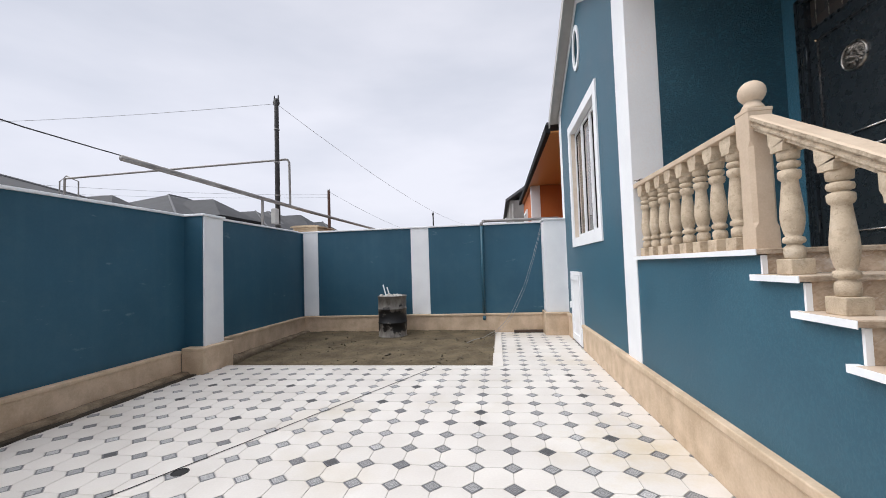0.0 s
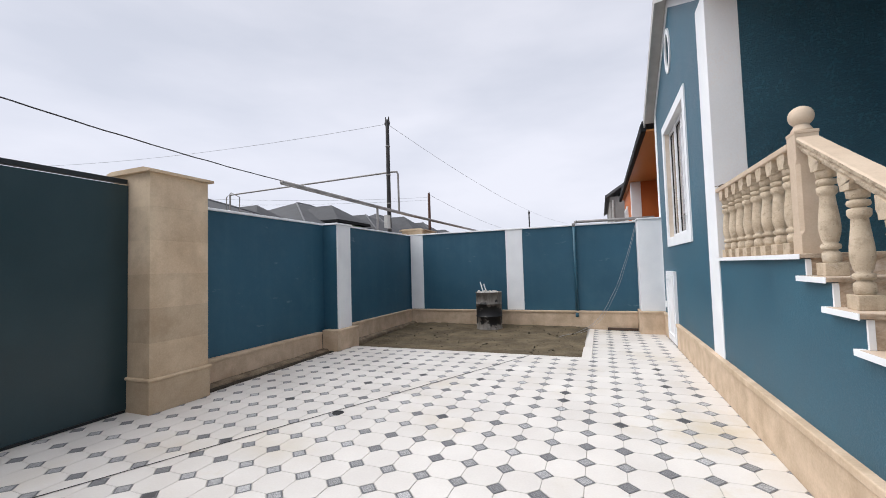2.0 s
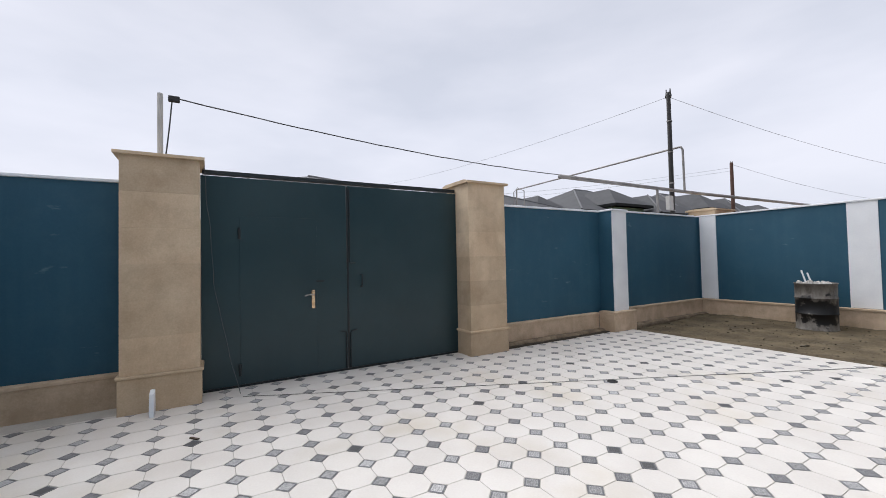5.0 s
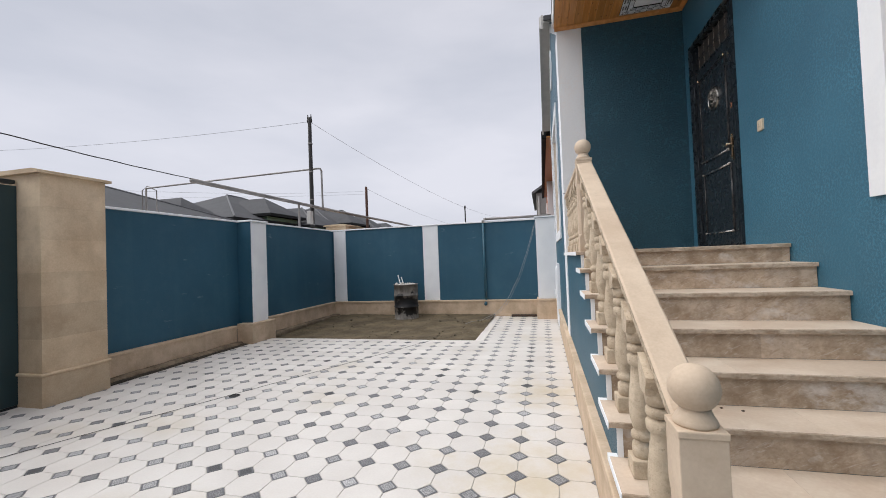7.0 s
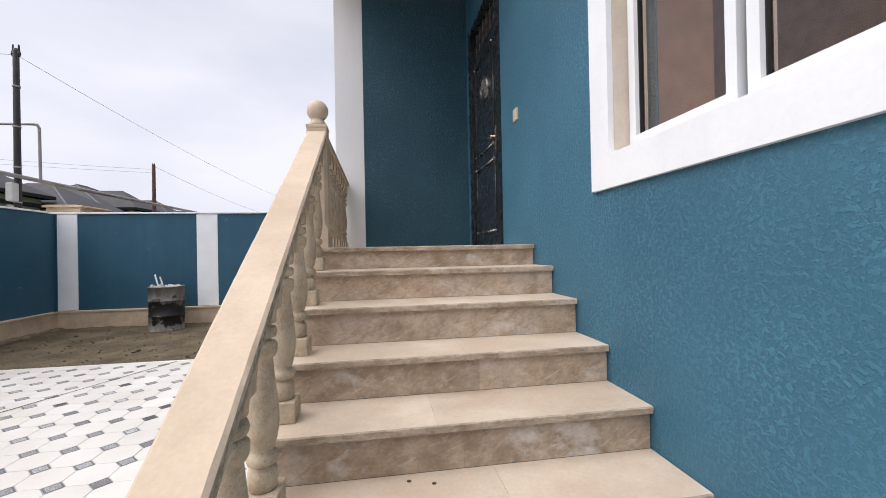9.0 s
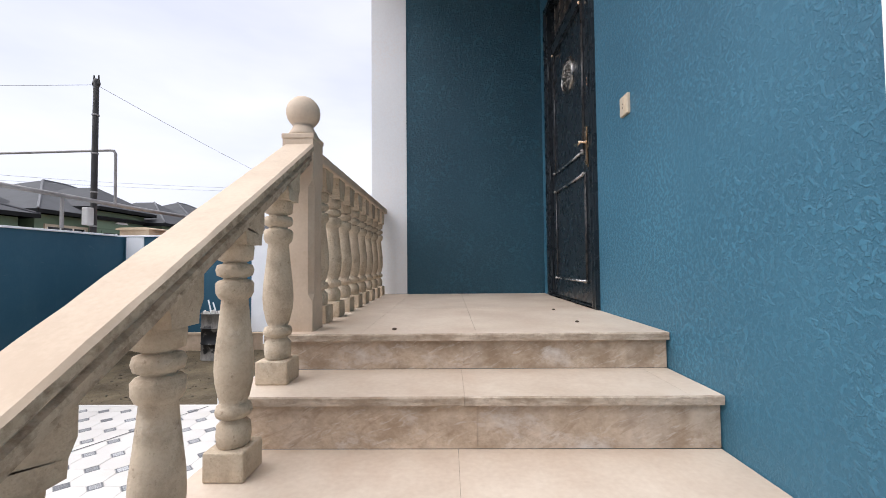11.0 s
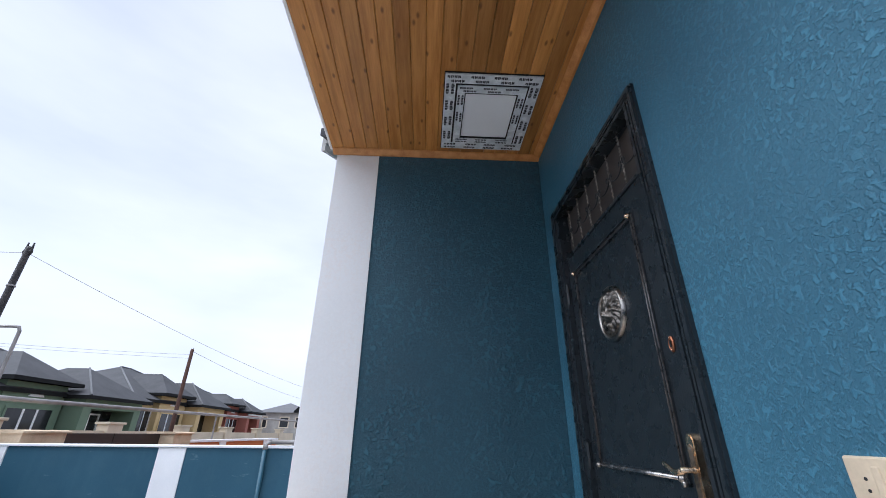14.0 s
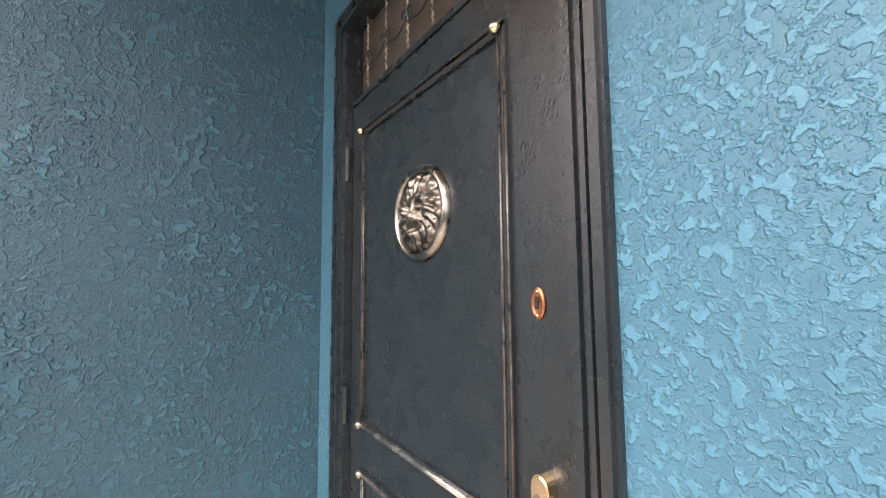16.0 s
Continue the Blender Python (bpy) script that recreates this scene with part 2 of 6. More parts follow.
# Same blue paint; colours hold the landing's shade and the entrance wall's light.
SHADED_BLUE1, SHADED_BLUE2 = (0.017, 0.069, 0.103), (0.026, 0.092, 0.132)
M_blue_lit = stucco("blue_stucco", (0.034, 0.120, 0.184), (0.047, 0.154, 0.228), 0.72, 57, 1.55)
M_blue_fine_shaded = stucco("blue_stucco_fine", SHADED_BLUE1, SHADED_BLUE2, 1.4, 42, 1.5)
M_blue_wall = surface("blue_painted_render", (0.021, 0.082, 0.130), (0.029, 0.100, 0.155), 1.1, 0.6, 45, 0.35, 0.003, streak=0.25, streak_colour=(0.05, 0.13, 0.18), grime=0.16, grime_scale=3.5, grime_colour=(0.08, 0.15, 0.19))
M_blue_side = stucco("blue_stucco_side", (0.024, 0.088, 0.134), (0.034, 0.114, 0.166), 0.42, 70, 1.16)


def overlay(m, colour, scale, low, high, most, stretch=(1.0, 1.0, 1.0), turn=0.0, detail=10.0, twist=0.0):
    """Scattered marks of a second colour on a material, in metres, stretched and leaning as the surface's own marks do."""
    n, l = m.node_tree.nodes, m.node_tree.links
    b = n["Principled BSDF"]
    base = b.inputs["Base Color"].links[0].from_socket
    geo, lean, mp, nz, cut, mix = (n.new("ShaderNode" + k) for k in ("NewGeometry", "Mapping", "Mapping", "TexNoise", "MapRange", "MixRGB"))
    lean.inputs["Rotation"].default_value = (0.0, turn, 0.0)
    mp.inputs["Scale"].default_value = stretch
    nz.inputs["Scale"].default_value, nz.inputs["Detail"].default_value, nz.inputs["Roughness"].default_value = scale, detail, 0.62
    nz.inputs["Distortion"].default_value = twist
    cut.inputs["From Min"].default_value, cut.inputs["From Max"].default_value, cut.inputs["To Max"].default_value = low, high, most
    mix.inputs[2].default_value = (*colour, 1)
    l.new(geo.outputs["Position"], lean.inputs["Vector"])
    l.new(lean.outputs["Vector"], mp.inputs["Vector"])
    l.new(mp.outputs["Vector"], nz.inputs["Vector"])
    l.new(nz.outputs["Fac"], cut.inputs["Value"])
    l.new(cut.outputs["Result"], mix.inputs[0])
    l.new(base, mix.inputs[1])
    l.new(mix.outputs["Color"], b.inputs["Base Color"])


overlay(M_blue_wall, (0.24, 0.33, 0.37), 2.6, 0.655, 0.73, 0.4, (1.0, 1.0, 3.0))
M_white = surface("white_painted_render", (0.80, 0.81, 0.83), (0.87, 0.88, 0.89), 2.5, 0.6, 50, 0.3, 0.003)
M_white_rough = stucco("white_stucco", (0.73, 0.73, 0.73), (0.80, 0.80, 0.80), 0.14, 45, 1.0)
M_stone = surface("sawn_limestone", (0.50, 0.375, 0.255), (0.66, 0.515, 0.375), 4.5, 0.85, 55, 0.4, 0.003, streak=0.3, streak_colour=(0.40, 0.295, 0.19), grime=0.26, grime_scale=6, grime_colour=(0.32, 0.225, 0.15))
M_block = surface("limestone_block", (0.53, 0.395, 0.26), (0.69, 0.55, 0.385), 2.2, 0.85, 60, 0.3, 0.0025, vary="object", amount=0.17, streak=0.25, streak_colour=(0.42, 0.31, 0.20), grime=0.42, grime_scale=3.4, grime_colour=(0.36, 0.26, 0.165))
M_cast = surface("cast_stone", (0.485, 0.385, 0.275), (0.635, 0.525, 0.39), 7, 0.8, 130, 0.9, 0.004, streak=0.25, streak_colour=(0.38, 0.28, 0.19), grime=0.55, grime_scale=17, grime_colour=(0.25, 0.18, 0.115))
M_cast_smooth = surface("smooth_cast_stone", (0.525, 0.405, 0.295), (0.635, 0.51, 0.385), 4, 0.75, 90, 0.4, 0.0018, grime=0.2, grime_scale=11, grime_colour=(0.36, 0.265, 0.18))
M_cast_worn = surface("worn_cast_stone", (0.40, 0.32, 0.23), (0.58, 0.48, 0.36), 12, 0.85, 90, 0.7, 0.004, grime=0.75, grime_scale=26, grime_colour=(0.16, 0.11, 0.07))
M_tread = surface("honed_tread_stone", (0.57, 0.45, 0.345), (0.70, 0.59, 0.475), 3.2, 0.5, 60, 0.2, 0.001, vary="object", amount=0.07, grime=0.30, grime_scale=5, grime_colour=(0.48, 0.33, 0.225))
M_tread_edge = surface("sawn_tread_edge", (0.36, 0.27, 0.19), (0.62, 0.51, 0.40), 16, 0.85, 70, 1.0, 0.004, stretch=(0.6, 1, 1.6), grime=0.5, grime_scale=30, grime_colour=(0.22, 0.15, 0.10))
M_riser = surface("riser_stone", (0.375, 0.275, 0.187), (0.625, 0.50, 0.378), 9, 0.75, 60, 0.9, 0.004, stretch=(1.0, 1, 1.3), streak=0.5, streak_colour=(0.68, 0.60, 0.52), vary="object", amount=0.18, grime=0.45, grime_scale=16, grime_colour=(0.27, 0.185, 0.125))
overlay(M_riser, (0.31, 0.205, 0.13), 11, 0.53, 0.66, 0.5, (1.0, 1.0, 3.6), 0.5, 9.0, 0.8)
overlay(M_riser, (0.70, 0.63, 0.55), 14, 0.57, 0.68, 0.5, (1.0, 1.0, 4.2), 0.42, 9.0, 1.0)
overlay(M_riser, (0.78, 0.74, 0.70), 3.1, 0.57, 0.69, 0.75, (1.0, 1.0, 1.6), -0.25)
overlay(M_cast, (0.27, 0.20, 0.135), 55, 0.62, 0.72, 0.7, detail=4.0)
overlay(M_cast, (0.72, 0.64, 0.52), 9, 0.60, 0.72, 0.5)
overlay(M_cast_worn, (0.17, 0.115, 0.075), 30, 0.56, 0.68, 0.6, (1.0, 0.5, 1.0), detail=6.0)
M_tile = surface("pale_octagon_tile", (0.63, 0.59, 0.55), (0.715, 0.68, 0.64), 1.6, 0.42, 60, 0.12, 0.001, stain=0.5, vary="object", amount=0.05)
M_tile_far = surface("pale_octagon_tile_rest", (0.63, 0.59, 0.55), (0.715, 0.68, 0.64), 1.6, 0.42, 60, 0.12, 0.001, stain=0.5, vary="island", amount=0.05)
M_dot, M_dot_far = dot_material("grey_dot_tile", "object"), dot_material("grey_dot_tile_rest", "island")
M_dot_rim = surface("dark_tile_rim", (0.09, 0.093, 0.10), (0.17, 0.172, 0.18), 30, 0.45, 90, 0.1)


def mortar_stains(m):
    """Yellowish mortar slurry dried on the tiles in two broad patches beside the house."""
    n, l = m.node_tree.nodes, m.node_tree.links
    b = n["Principled BSDF"]
    base = b.inputs["Base Color"].links[0].from_socket
    geo, nz, total = n.new("ShaderNodeNewGeometry"), n.new("ShaderNodeTexNoise"), None
    nz.inputs["Scale"].default_value, nz.inputs["Detail"].default_value, nz.inputs["Roughness"].default_value = 3.2, 9, 0.65
    l.new(geo.outputs["Position"], nz.inputs["Vector"])
    for centre, reach in (((0.95, 1.55, 0), 1.0), ((1.05, 3.3, 0), 0.9), ((0.9, -0.3, 0), 0.8)):
        d, mr = n.new("ShaderNodeVectorMath"), n.new("ShaderNodeMapRange")
        d.operation = "DISTANCE"
        d.inputs[1].default_value = centre
        l.new(geo.outputs["Position"], d.inputs[0])
        mr.inputs["From Min"].default_value, mr.inputs["From Max"].default_value = 0.0, reach
        mr.inputs["To Min"].default_value, mr.inputs["To Max"].default_value = 0.42, 0.0
        l.new(d.outputs["Value"], mr.inputs["Value"])
        if total is None:
            total = mr.outputs["Result"]
        else:
            mx = n.new("ShaderNodeMath")
            mx.operation = "MAXIMUM"
            l.new(total, mx.inputs[0])
            l.new(mr.outputs["Result"], mx.inputs[1])
            total = mx.outputs[0]
    add, cut, mix = n.new("ShaderNodeMath"), n.new("ShaderNodeMapRange"), n.new("ShaderNodeMixRGB")
    l.new(total, add.inputs[0])
    l.new(nz.outputs["Fac"], add.inputs[1])
    cut.inputs["From Min"].default_value, cut.inputs["From Max"].default_value = 0.62, 0.98
    cut.inputs["To Max"].default_value = 0.75
    l.new(add.outputs[0], cut.inputs["Value"])
    mix.inputs[2].default_value = (0.55, 0.46, 0.32, 1)
    l.new(cut.outputs["Result"], mix.inputs[0])
    l.new(base, mix.inputs[1])
    l.new(mix.outputs["Color"], b.inputs["Base Color"])


mortar_stains(M_tile)
mortar_stains(M_tile_far)
M_grout = surface("grout", (0.42, 0.395, 0.36), (0.56, 0.53, 0.485), 3, 0.9, 80, 0.3)
M_concrete = surface("rough_concrete", (0.12, 0.085, 0.055), (0.29, 0.225, 0.155), 4, 0.9, 45, 0.8, 0.008, grime=0.6, grime_scale=9, grime_colour=(0.06, 0.045, 0.03))
M_soil = surface("bare_soil", (0.070, 0.052, 0.029), (0.150, 0.116, 0.070), 2.3, 0.95, 24, 1.0, 0.02)
M_dark_soil = surface("dark_wet_soil", (0.020, 0.015, 0.010), (0.060, 0.046, 0.030), 9, 0.95, 50, 1.0, 0.01)
M_clod = surface("soil_clod", (0.06, 0.048, 0.03), (0.19, 0.16, 0.115), 12, 0.95, 60, 0.6, 0.004, vary="island", amount=0.4)
M_ground = surface("outside_ground", (0.16, 0.14, 0.115), (0.25, 0.225, 0.19), 0.4, 0.95, 12, 0.5, 0.01)
M_gate = surface("gate_paint", (0.016, 0.040, 0.049), (0.023, 0.050, 0.059), 1.5, 0.32, 90, 0.12, 0.0008, spec=0.45, streak=0.08, streak_colour=(0.045, 0.075, 0.085))
M_gate_dark = plain("gate_ironwork", (0.012, 0.017, 0.02), 0.45)
M_door = surface("black_door_paint", (0.0145, 0.0195, 0.0235), (0.0175, 0.0230, 0.0275), 14, 0.28, 120, 0.7, 0.0012, spec=0.55)
M_bead = surface("worn_bead", (0.012, 0.015, 0.018), (0.11, 0.10, 0.095), 35, 0.3, 120, 0.2, 0.001, metal=0.3, spec=0.6)
M_worn = surface("worn_silver_bead", (0.30, 0.295, 0.29), (0.74, 0.72, 0.70), 18, 0.25, 130, 0.2, 0.001, metal=0.9, spec=0.6)
M_steel = surface("aged_steel", (0.22, 0.20, 0.18), (0.55, 0.52, 0.48), 40, 0.3, 160, 0.3, 0.001, metal=1.0)
M_brass = surface("worn_brass", (0.66, 0.46, 0.29), (0.94, 0.76, 0.55), 25, 0.25, 120, 0.1, 0.001, metal=1.0)
M_boss = surface("blackened_silver", (0.035, 0.032, 0.030), (0.30, 0.275, 0.245), 30, 0.4, 160, 0.3, 0.001, metal=1.0)
M_twist = surface("twisted_grille_iron", (0.05, 0.045, 0.04), (0.42, 0.38, 0.32), 60, 0.35, 160, 0.2, 0.001, metal=0.8)
M_aged_brass = surface("aged_brass", (0.16, 0.13, 0.10), (0.34, 0.27, 0.20), 30, 0.4, 120, 0.2, 0.001, metal=0.9)
M_transom = surface("dull_transom_glass", (0.040, 0.034, 0.030), (0.065, 0.055, 0.048), 3, 0.45, 30, 0.0)
M_rim = surface("polished_rim", (0.15, 0.14, 0.13), (0.42, 0.40, 0.37), 30, 0.3, 160, 0.15, 0.0008, metal=1.0)
M_copper = surface("copper_escutcheon", (0.22, 0.075, 0.035), (0.46, 0.20, 0.11), 60, 0.38, 150, 0.1, 0.0005, metal=0.85)
M_pvc = surface("white_plastic", (0.80, 0.81, 0.83), (0.84, 0.85, 0.865), 4, 0.35, 120, 0.05, 0.0004, spec=0.4)
M_jamb = surface("beige_jamb", (0.60, 0.51, 0.41), (0.70, 0.61, 0.51), 6, 0.8, 60, 0.2, 0.001)
M_switch = plain("cream_plastic", (0.60, 0.50, 0.36), 0.35)
M_gap = plain("dark_rubber", (0.012, 0.012, 0.013), 0.8)
M_glass = glass("window_glass", (0.86, 0.72, 0.61))
M_pane_far = surface("far_window_pane", (0.012, 0.014, 0.016), (0.03, 0.032, 0.036), 2, 0.12, 30, 0.0)
M_wood = wood("varnished_pine", (0.34, 0.138, 0.030), (0.52, 0.240, 0.064))
M_trim_wood = surface("pine_moulding", (0.42, 0.17, 0.045), (0.58, 0.27, 0.085), 6, 0.4, 40, 0.2, 0.001, stretch=(3, 3, 3))
M_grey_pipe = surface("grey_painted_pipe", (0.20, 0.19, 0.185), (0.33, 0.315, 0.30), 3, 0.5, 60, 0.2, 0.001, metal=0.2)
M_blue_pipe = plain("blue_painted_pipe", (0.028, 0.10, 0.145), 0.4)
M_pole = surface("tarred_steel_pole", (0.012, 0.012, 0.013), (0.035, 0.032, 0.030), 4, 0.55, 50, 0.2)
M_rust = surface("rusty_pole", (0.06, 0.03, 0.022), (0.11, 0.06, 0.045), 3, 0.8, 50, 0.3)
M_cable = plain("black_cable", (0.02, 0.02, 0.022), 0.6)
M_wire = plain("grey_wire", (0.30, 0.31, 0.33), 0.5)
M_dim_wire = plain("dusty_wire", (0.09, 0.095, 0.10), 0.5)
M_roof = surface("dark_roof_sheet", (0.048, 0.049, 0.053), (0.075, 0.076, 0.082), 1.2, 0.75, 25, 0.2, spec=0.25, streak=0.2, streak_colour=(0.10, 0.10, 0.105))
M_ridge = surface("roof_ridge_cap", (0.085, 0.086, 0.092), (0.125, 0.127, 0.135), 2, 0.6, 40, 0.1)
M_fascia = plain("black_fascia", (0.009, 0.010, 0.011), 0.75, 0.0, 0.2)
M_fascia_grey = surface("grey_fascia", (0.42, 0.41, 0.39), (0.50, 0.49, 0.47), 5, 0.6, 60, 0.1)
M_film = surface("printed_film", (0.56, 0.59, 0.62), (0.76, 0.79, 0.82), 20, 0.25, 90, 0.3, 0.001)
M_ink = plain("film_print", (0.010, 0.012, 0.02), 0.4)
M_interior = plain("interior_plaster", (0.66, 0.48, 0.36), 0.8)


def drum_paint(name):
    """A steel drum: grey dust over the top, glossy black tar run round the middle, pale cement splashed on the foot."""
    m = surface(name, (0.10, 0.088, 0.075), (0.26, 0.24, 0.215), 9, 0.5, 40, 0.6, 0.004, stretch=(1, 1, 0.5))
    n, l = m.node_tree.nodes, m.node_tree.links
    b = n["Principled BSDF"]
    geo, sep, wob, mul, band, gap, mx = (n.new("ShaderNode" + k) for k in ("NewGeometry", "SeparateXYZ", "TexNoise", "Math", "MapRange", "ValToRGB", "MixRGB"))
    wob.inputs["Scale"].default_value, wob.inputs["Detail"].default_value = 7.0, 6.0
    mul.operation = "MULTIPLY_ADD"
    mul.inputs[1].default_value = 0.75
    band.inputs["From Min"].default_value, band.inputs["From Max"].default_value = 0.40, 1.30
    r = gap.color_ramp
    r.elements[0].position, r.elements[0].color = 0.16, (0, 0, 0, 1)
    r.elements[1].position, r.elements[1].color = 0.24, (1, 1, 1, 1)
    for p, v in ((0.60, 1), (0.70, 0.15)):
        r.elements.new(p).color = (v, v, v, 1)
    mx.inputs[2].default_value = (0.007, 0.007, 0.008, 1)
    base = b.inputs["Base Color"].links[0].from_socket
    l.new(geo.outputs["Position"], sep.inputs[0])
    l.new(geo.outputs["Position"], wob.inputs["Vector"])
    l.new(wob.outputs["Fac"], mul.inputs[0])
    l.new(sep.outputs["Z"], mul.inputs[2])
    l.new(mul.outputs[0], band.inputs["Value"])
    l.new(band.outputs["Result"], gap.inputs["Fac"])
    l.new(gap.outputs["Color"], mx.inputs[0])
    l.new(base, mx.inputs[1])
    l.new(mx.outputs["Color"], b.inputs["Base Color"])
    return m


M_drum = drum_paint("tarry_drum")
M_rubble = surface("cement_rubble", (0.40, 0.38, 0.35), (0.66, 0.64, 0.6), 18, 0.9, 70, 0.7, 0.004)
M_plank = surface("wet_board", (0.05, 0.03, 0.02), (0.10, 0.065, 0.045), 6, 0.7, 50, 0.3)
M_green = surface("sage_render", (0.135, 0.20, 0.14), (0.17, 0.24, 0.17), 0.8, 0.8, 20, 0.2)
M_yellow = surface("ochre_render", (0.52, 0.39, 0.19), (0.60, 0.46, 0.25), 0.8, 0.8, 20, 0.2)
M_red = surface("brick_red_render", (0.29, 0.10, 0.075), (0.35, 0.13, 0.10), 0.8, 0.8, 20, 0.2)
M_grey = surface("grey_block_wall", (0.25, 0.24, 0.23), (0.36, 0.35, 0.33), 0.9, 0.9, 20, 0.3)
M_terra = surface("terracotta_render", (0.46, 0.125, 0.028), (0.54, 0.16, 0.042), 0.8, 0.75, 25, 0.2)
M_cream = surface("cream_wall", (0.52, 0.45, 0.34), (0.62, 0.54, 0.42), 1.0, 0.8, 25, 0.2)
M_brown = plain("brown_gate_paint", (0.022, 0.011, 0.009), 0.45)


# ---- building helpers ----
def link_mesh(name, bm, material, parent=None, smooth=False):
    me = bpy.data.meshes.new(name)
    bmesh.ops.recalc_face_normals(bm, faces=bm.faces)
    bm.to_mesh(me)
    bm.free()
    if smooth:
        me.shade_smooth()
    me.materials.append(material)
    ob = new(name, me)
    if parent:
        ob.parent = parent
    return ob


def part(name, bm, material, parent, label="", smooth=False):
    ob = link_mesh(name, bm, material, parent, smooth)
    return tagged(ob, label)


def built(name, bm, material, label, category="", kind="structure", group="", smooth=False):
    return tagged(link_mesh(name, bm, material, None, smooth), label, category, group, kind)


def thing(name, place, label, category, group="", kind="", turn=0.0):
    ob = new(name)
    ob.empty_display_size = 0.1
    ob.matrix_world = pose(*place, 0, 0, turn)
    return tagged(ob, label, category, group, kind)


def box(x0, y0, z0, x1, y1, z1, bevel=0.0, bm=None, segments=2):
    bm = bm or bmesh.new()
    r = bmesh.ops.create_cube(bm, size=1)
    vs = r["verts"]
    for v in vs:
        v.co = Vector(((x0 + x1) / 2 + v.co.x * (x1 - x0), (y0 + y1) / 2 + v.co.y * (y1 - y0), (z0 + z1) / 2 + v.co.z * (z1 - z0)))
    if bevel:
        es = {e for v in vs for e in v.link_edges}
        bmesh.ops.bevel(bm, geom=list(es), offset=bevel, segments=segments, affect="EDGES", profile=0.5)
    return bm


def lathe(profile, centre=(0, 0, 0), n=20, bm=None):
    bm = bm or bmesh.new()
    rings = []
    for r, z in profile:
        rings.append([bm.verts.new((centre[0] + r * math.cos(2 * math.pi * k / n), centre[1] + r * math.sin(2 * math.pi * k / n), centre[2] + z)) for k in range(n)])
    for a, b in zip(rings, rings[1:]):
        for k in range(n):
            bm.faces.new((a[k], a[(k + 1) % n], b[(k + 1) % n], b[k]))
    bm.faces.new(rings[0][::-1])
    bm.faces.new(rings[-1])
    return bm


def prism(points, axis, lo, hi, bm=None, holes=()):
    """Extrudes a flat outline along an axis; holes go right through. Outline points are the other two coordinates, in order."""
    bm = bm or bmesh.new()

    def at(p, v):
        return {"x": (v, p[0], p[1]), "y": (p[0], v, p[1]), "z": (p[0], p[1], v)}[axis]
    if not holes:
        a, b = [bm.verts.new(at(p, lo)) for p in points], [bm.verts.new(at(p, hi)) for p in points]
        bm.faces.new(a), bm.faces.new(b[::-1])
        for k in range(len(points)):
            j = (k + 1) % len(points)
            bm.faces.new((a[k], b[k], b[j], a[j]))
        return bm
    edges = []
    for loop in (points, *holes):
        vs = [bm.verts.new(at(p, lo)) for p in loop]
        edges += [bm.edges.new((vs[k], vs[(k + 1) % len(vs)])) for k in range(len(vs))]
    bmesh.ops.triangle_fill(bm, edges=edges, use_beauty=True)
    r = bmesh.ops.extrude_face_region(bm, geom=list(bm.faces))
    off = Vector(at((0, 0), hi - lo))
    for g in r["geom"]:
        if isinstance(g, bmesh.types.BMVert):
            g.co += off
    return bm


def rect(a0, b0, a1, b1):
    return [(a0, b0), (a1, b0), (a1, b1), (a0, b1)]


def tube(points, radius, n=8, bm=None, cyclic=False):
    """A round bar along a line of points."""
    bm = bm or bmesh.new()
    pts = [Vector(p) for p in points]
    rings = []
    for i, p in enumerate(pts):
        d = (pts[min(i + 1, len(pts) - 1)] - pts[max(i - 1, 0)]).normalized()
        up = Vector((0, 0, 1)) if abs(d.z) < 0.9 else Vector((1, 0, 0))
        s = d.cross(up).normalized()
        u = s.cross(d).normalized()
        rings.append([bm.verts.new(p + radius * (math.cos(2 * math.pi * k / n) * s + math.sin(2 * math.pi * k / n) * u)) for k in range(n)])
    for a, b in zip(rings, rings[1:]):
        for k in range(n):
            bm.faces.new((a[k], a[(k + 1) % n], b[(k + 1) % n], b[k]))
    bm.faces.new(rings[0][::-1])
    bm.faces.new(rings[-1])
    return bm


def sag(a, b, drop, n=24, wobble=0.0):
    a, b = Vector(a), Vector(b)
    out = []
    for k in range(n + 1):
        f = k / n
        p = a.lerp(b, f)
        p.z -= drop * 4 * f * (1 - f)
        if 0 < k < n and wobble:
            p += Vector((noise.noise(p * 3.1), noise.noise(p * 3.7 + Vector((9, 0, 0))), noise.noise(p * 2.9 + Vector((0, 9, 0))))) * wobble
        out.append(p)
    return out


# ---- the plan ----
CEIL_Y = 2.2                      # front edge of the ceiling over the landing
WEST, INNER = 1.405, 2.93          # faces of the house: the gabled wing, and the wall with the door
BACK = 4.343                      # wall at the end of the landing
NORTH = 9.046                     # boundary wall
TOP = 2.40                        # its height
PX, PY, X0, Y0 = 0.2788, 0.2800, 1.127, 0.152   # the tile lattice
NOSE = [2.33, 2.027, 1.731, 1.431, 1.126, 0.839, 0.543, 0.25, -0.045]
TREAD = [1.53, 1.389, 1.219, 1.034, 0.860, 0.683, 0.506, 0.329, 0.152]

# ground and yard slab
bm = bmesh.new()
bmesh.ops.create_grid(bm, x_segments=40, y_segments=40, size=600, matrix=Matrix.Translation((0, 0, -0.12)))
built("ground", bm, M_ground, "dusty earth ground around the walled plots", "ground")
built("floor", box(-4.84, -3.6, -0.11, 1.39, 5.925, -0.006), M_grout, "tiled courtyard floor with pale grout", "floor")
built("floor_south", box(1.39, -3.6, -0.11, 2.925, -0.02, -0.006), M_grout, "tiled floor before the steps", "floor")
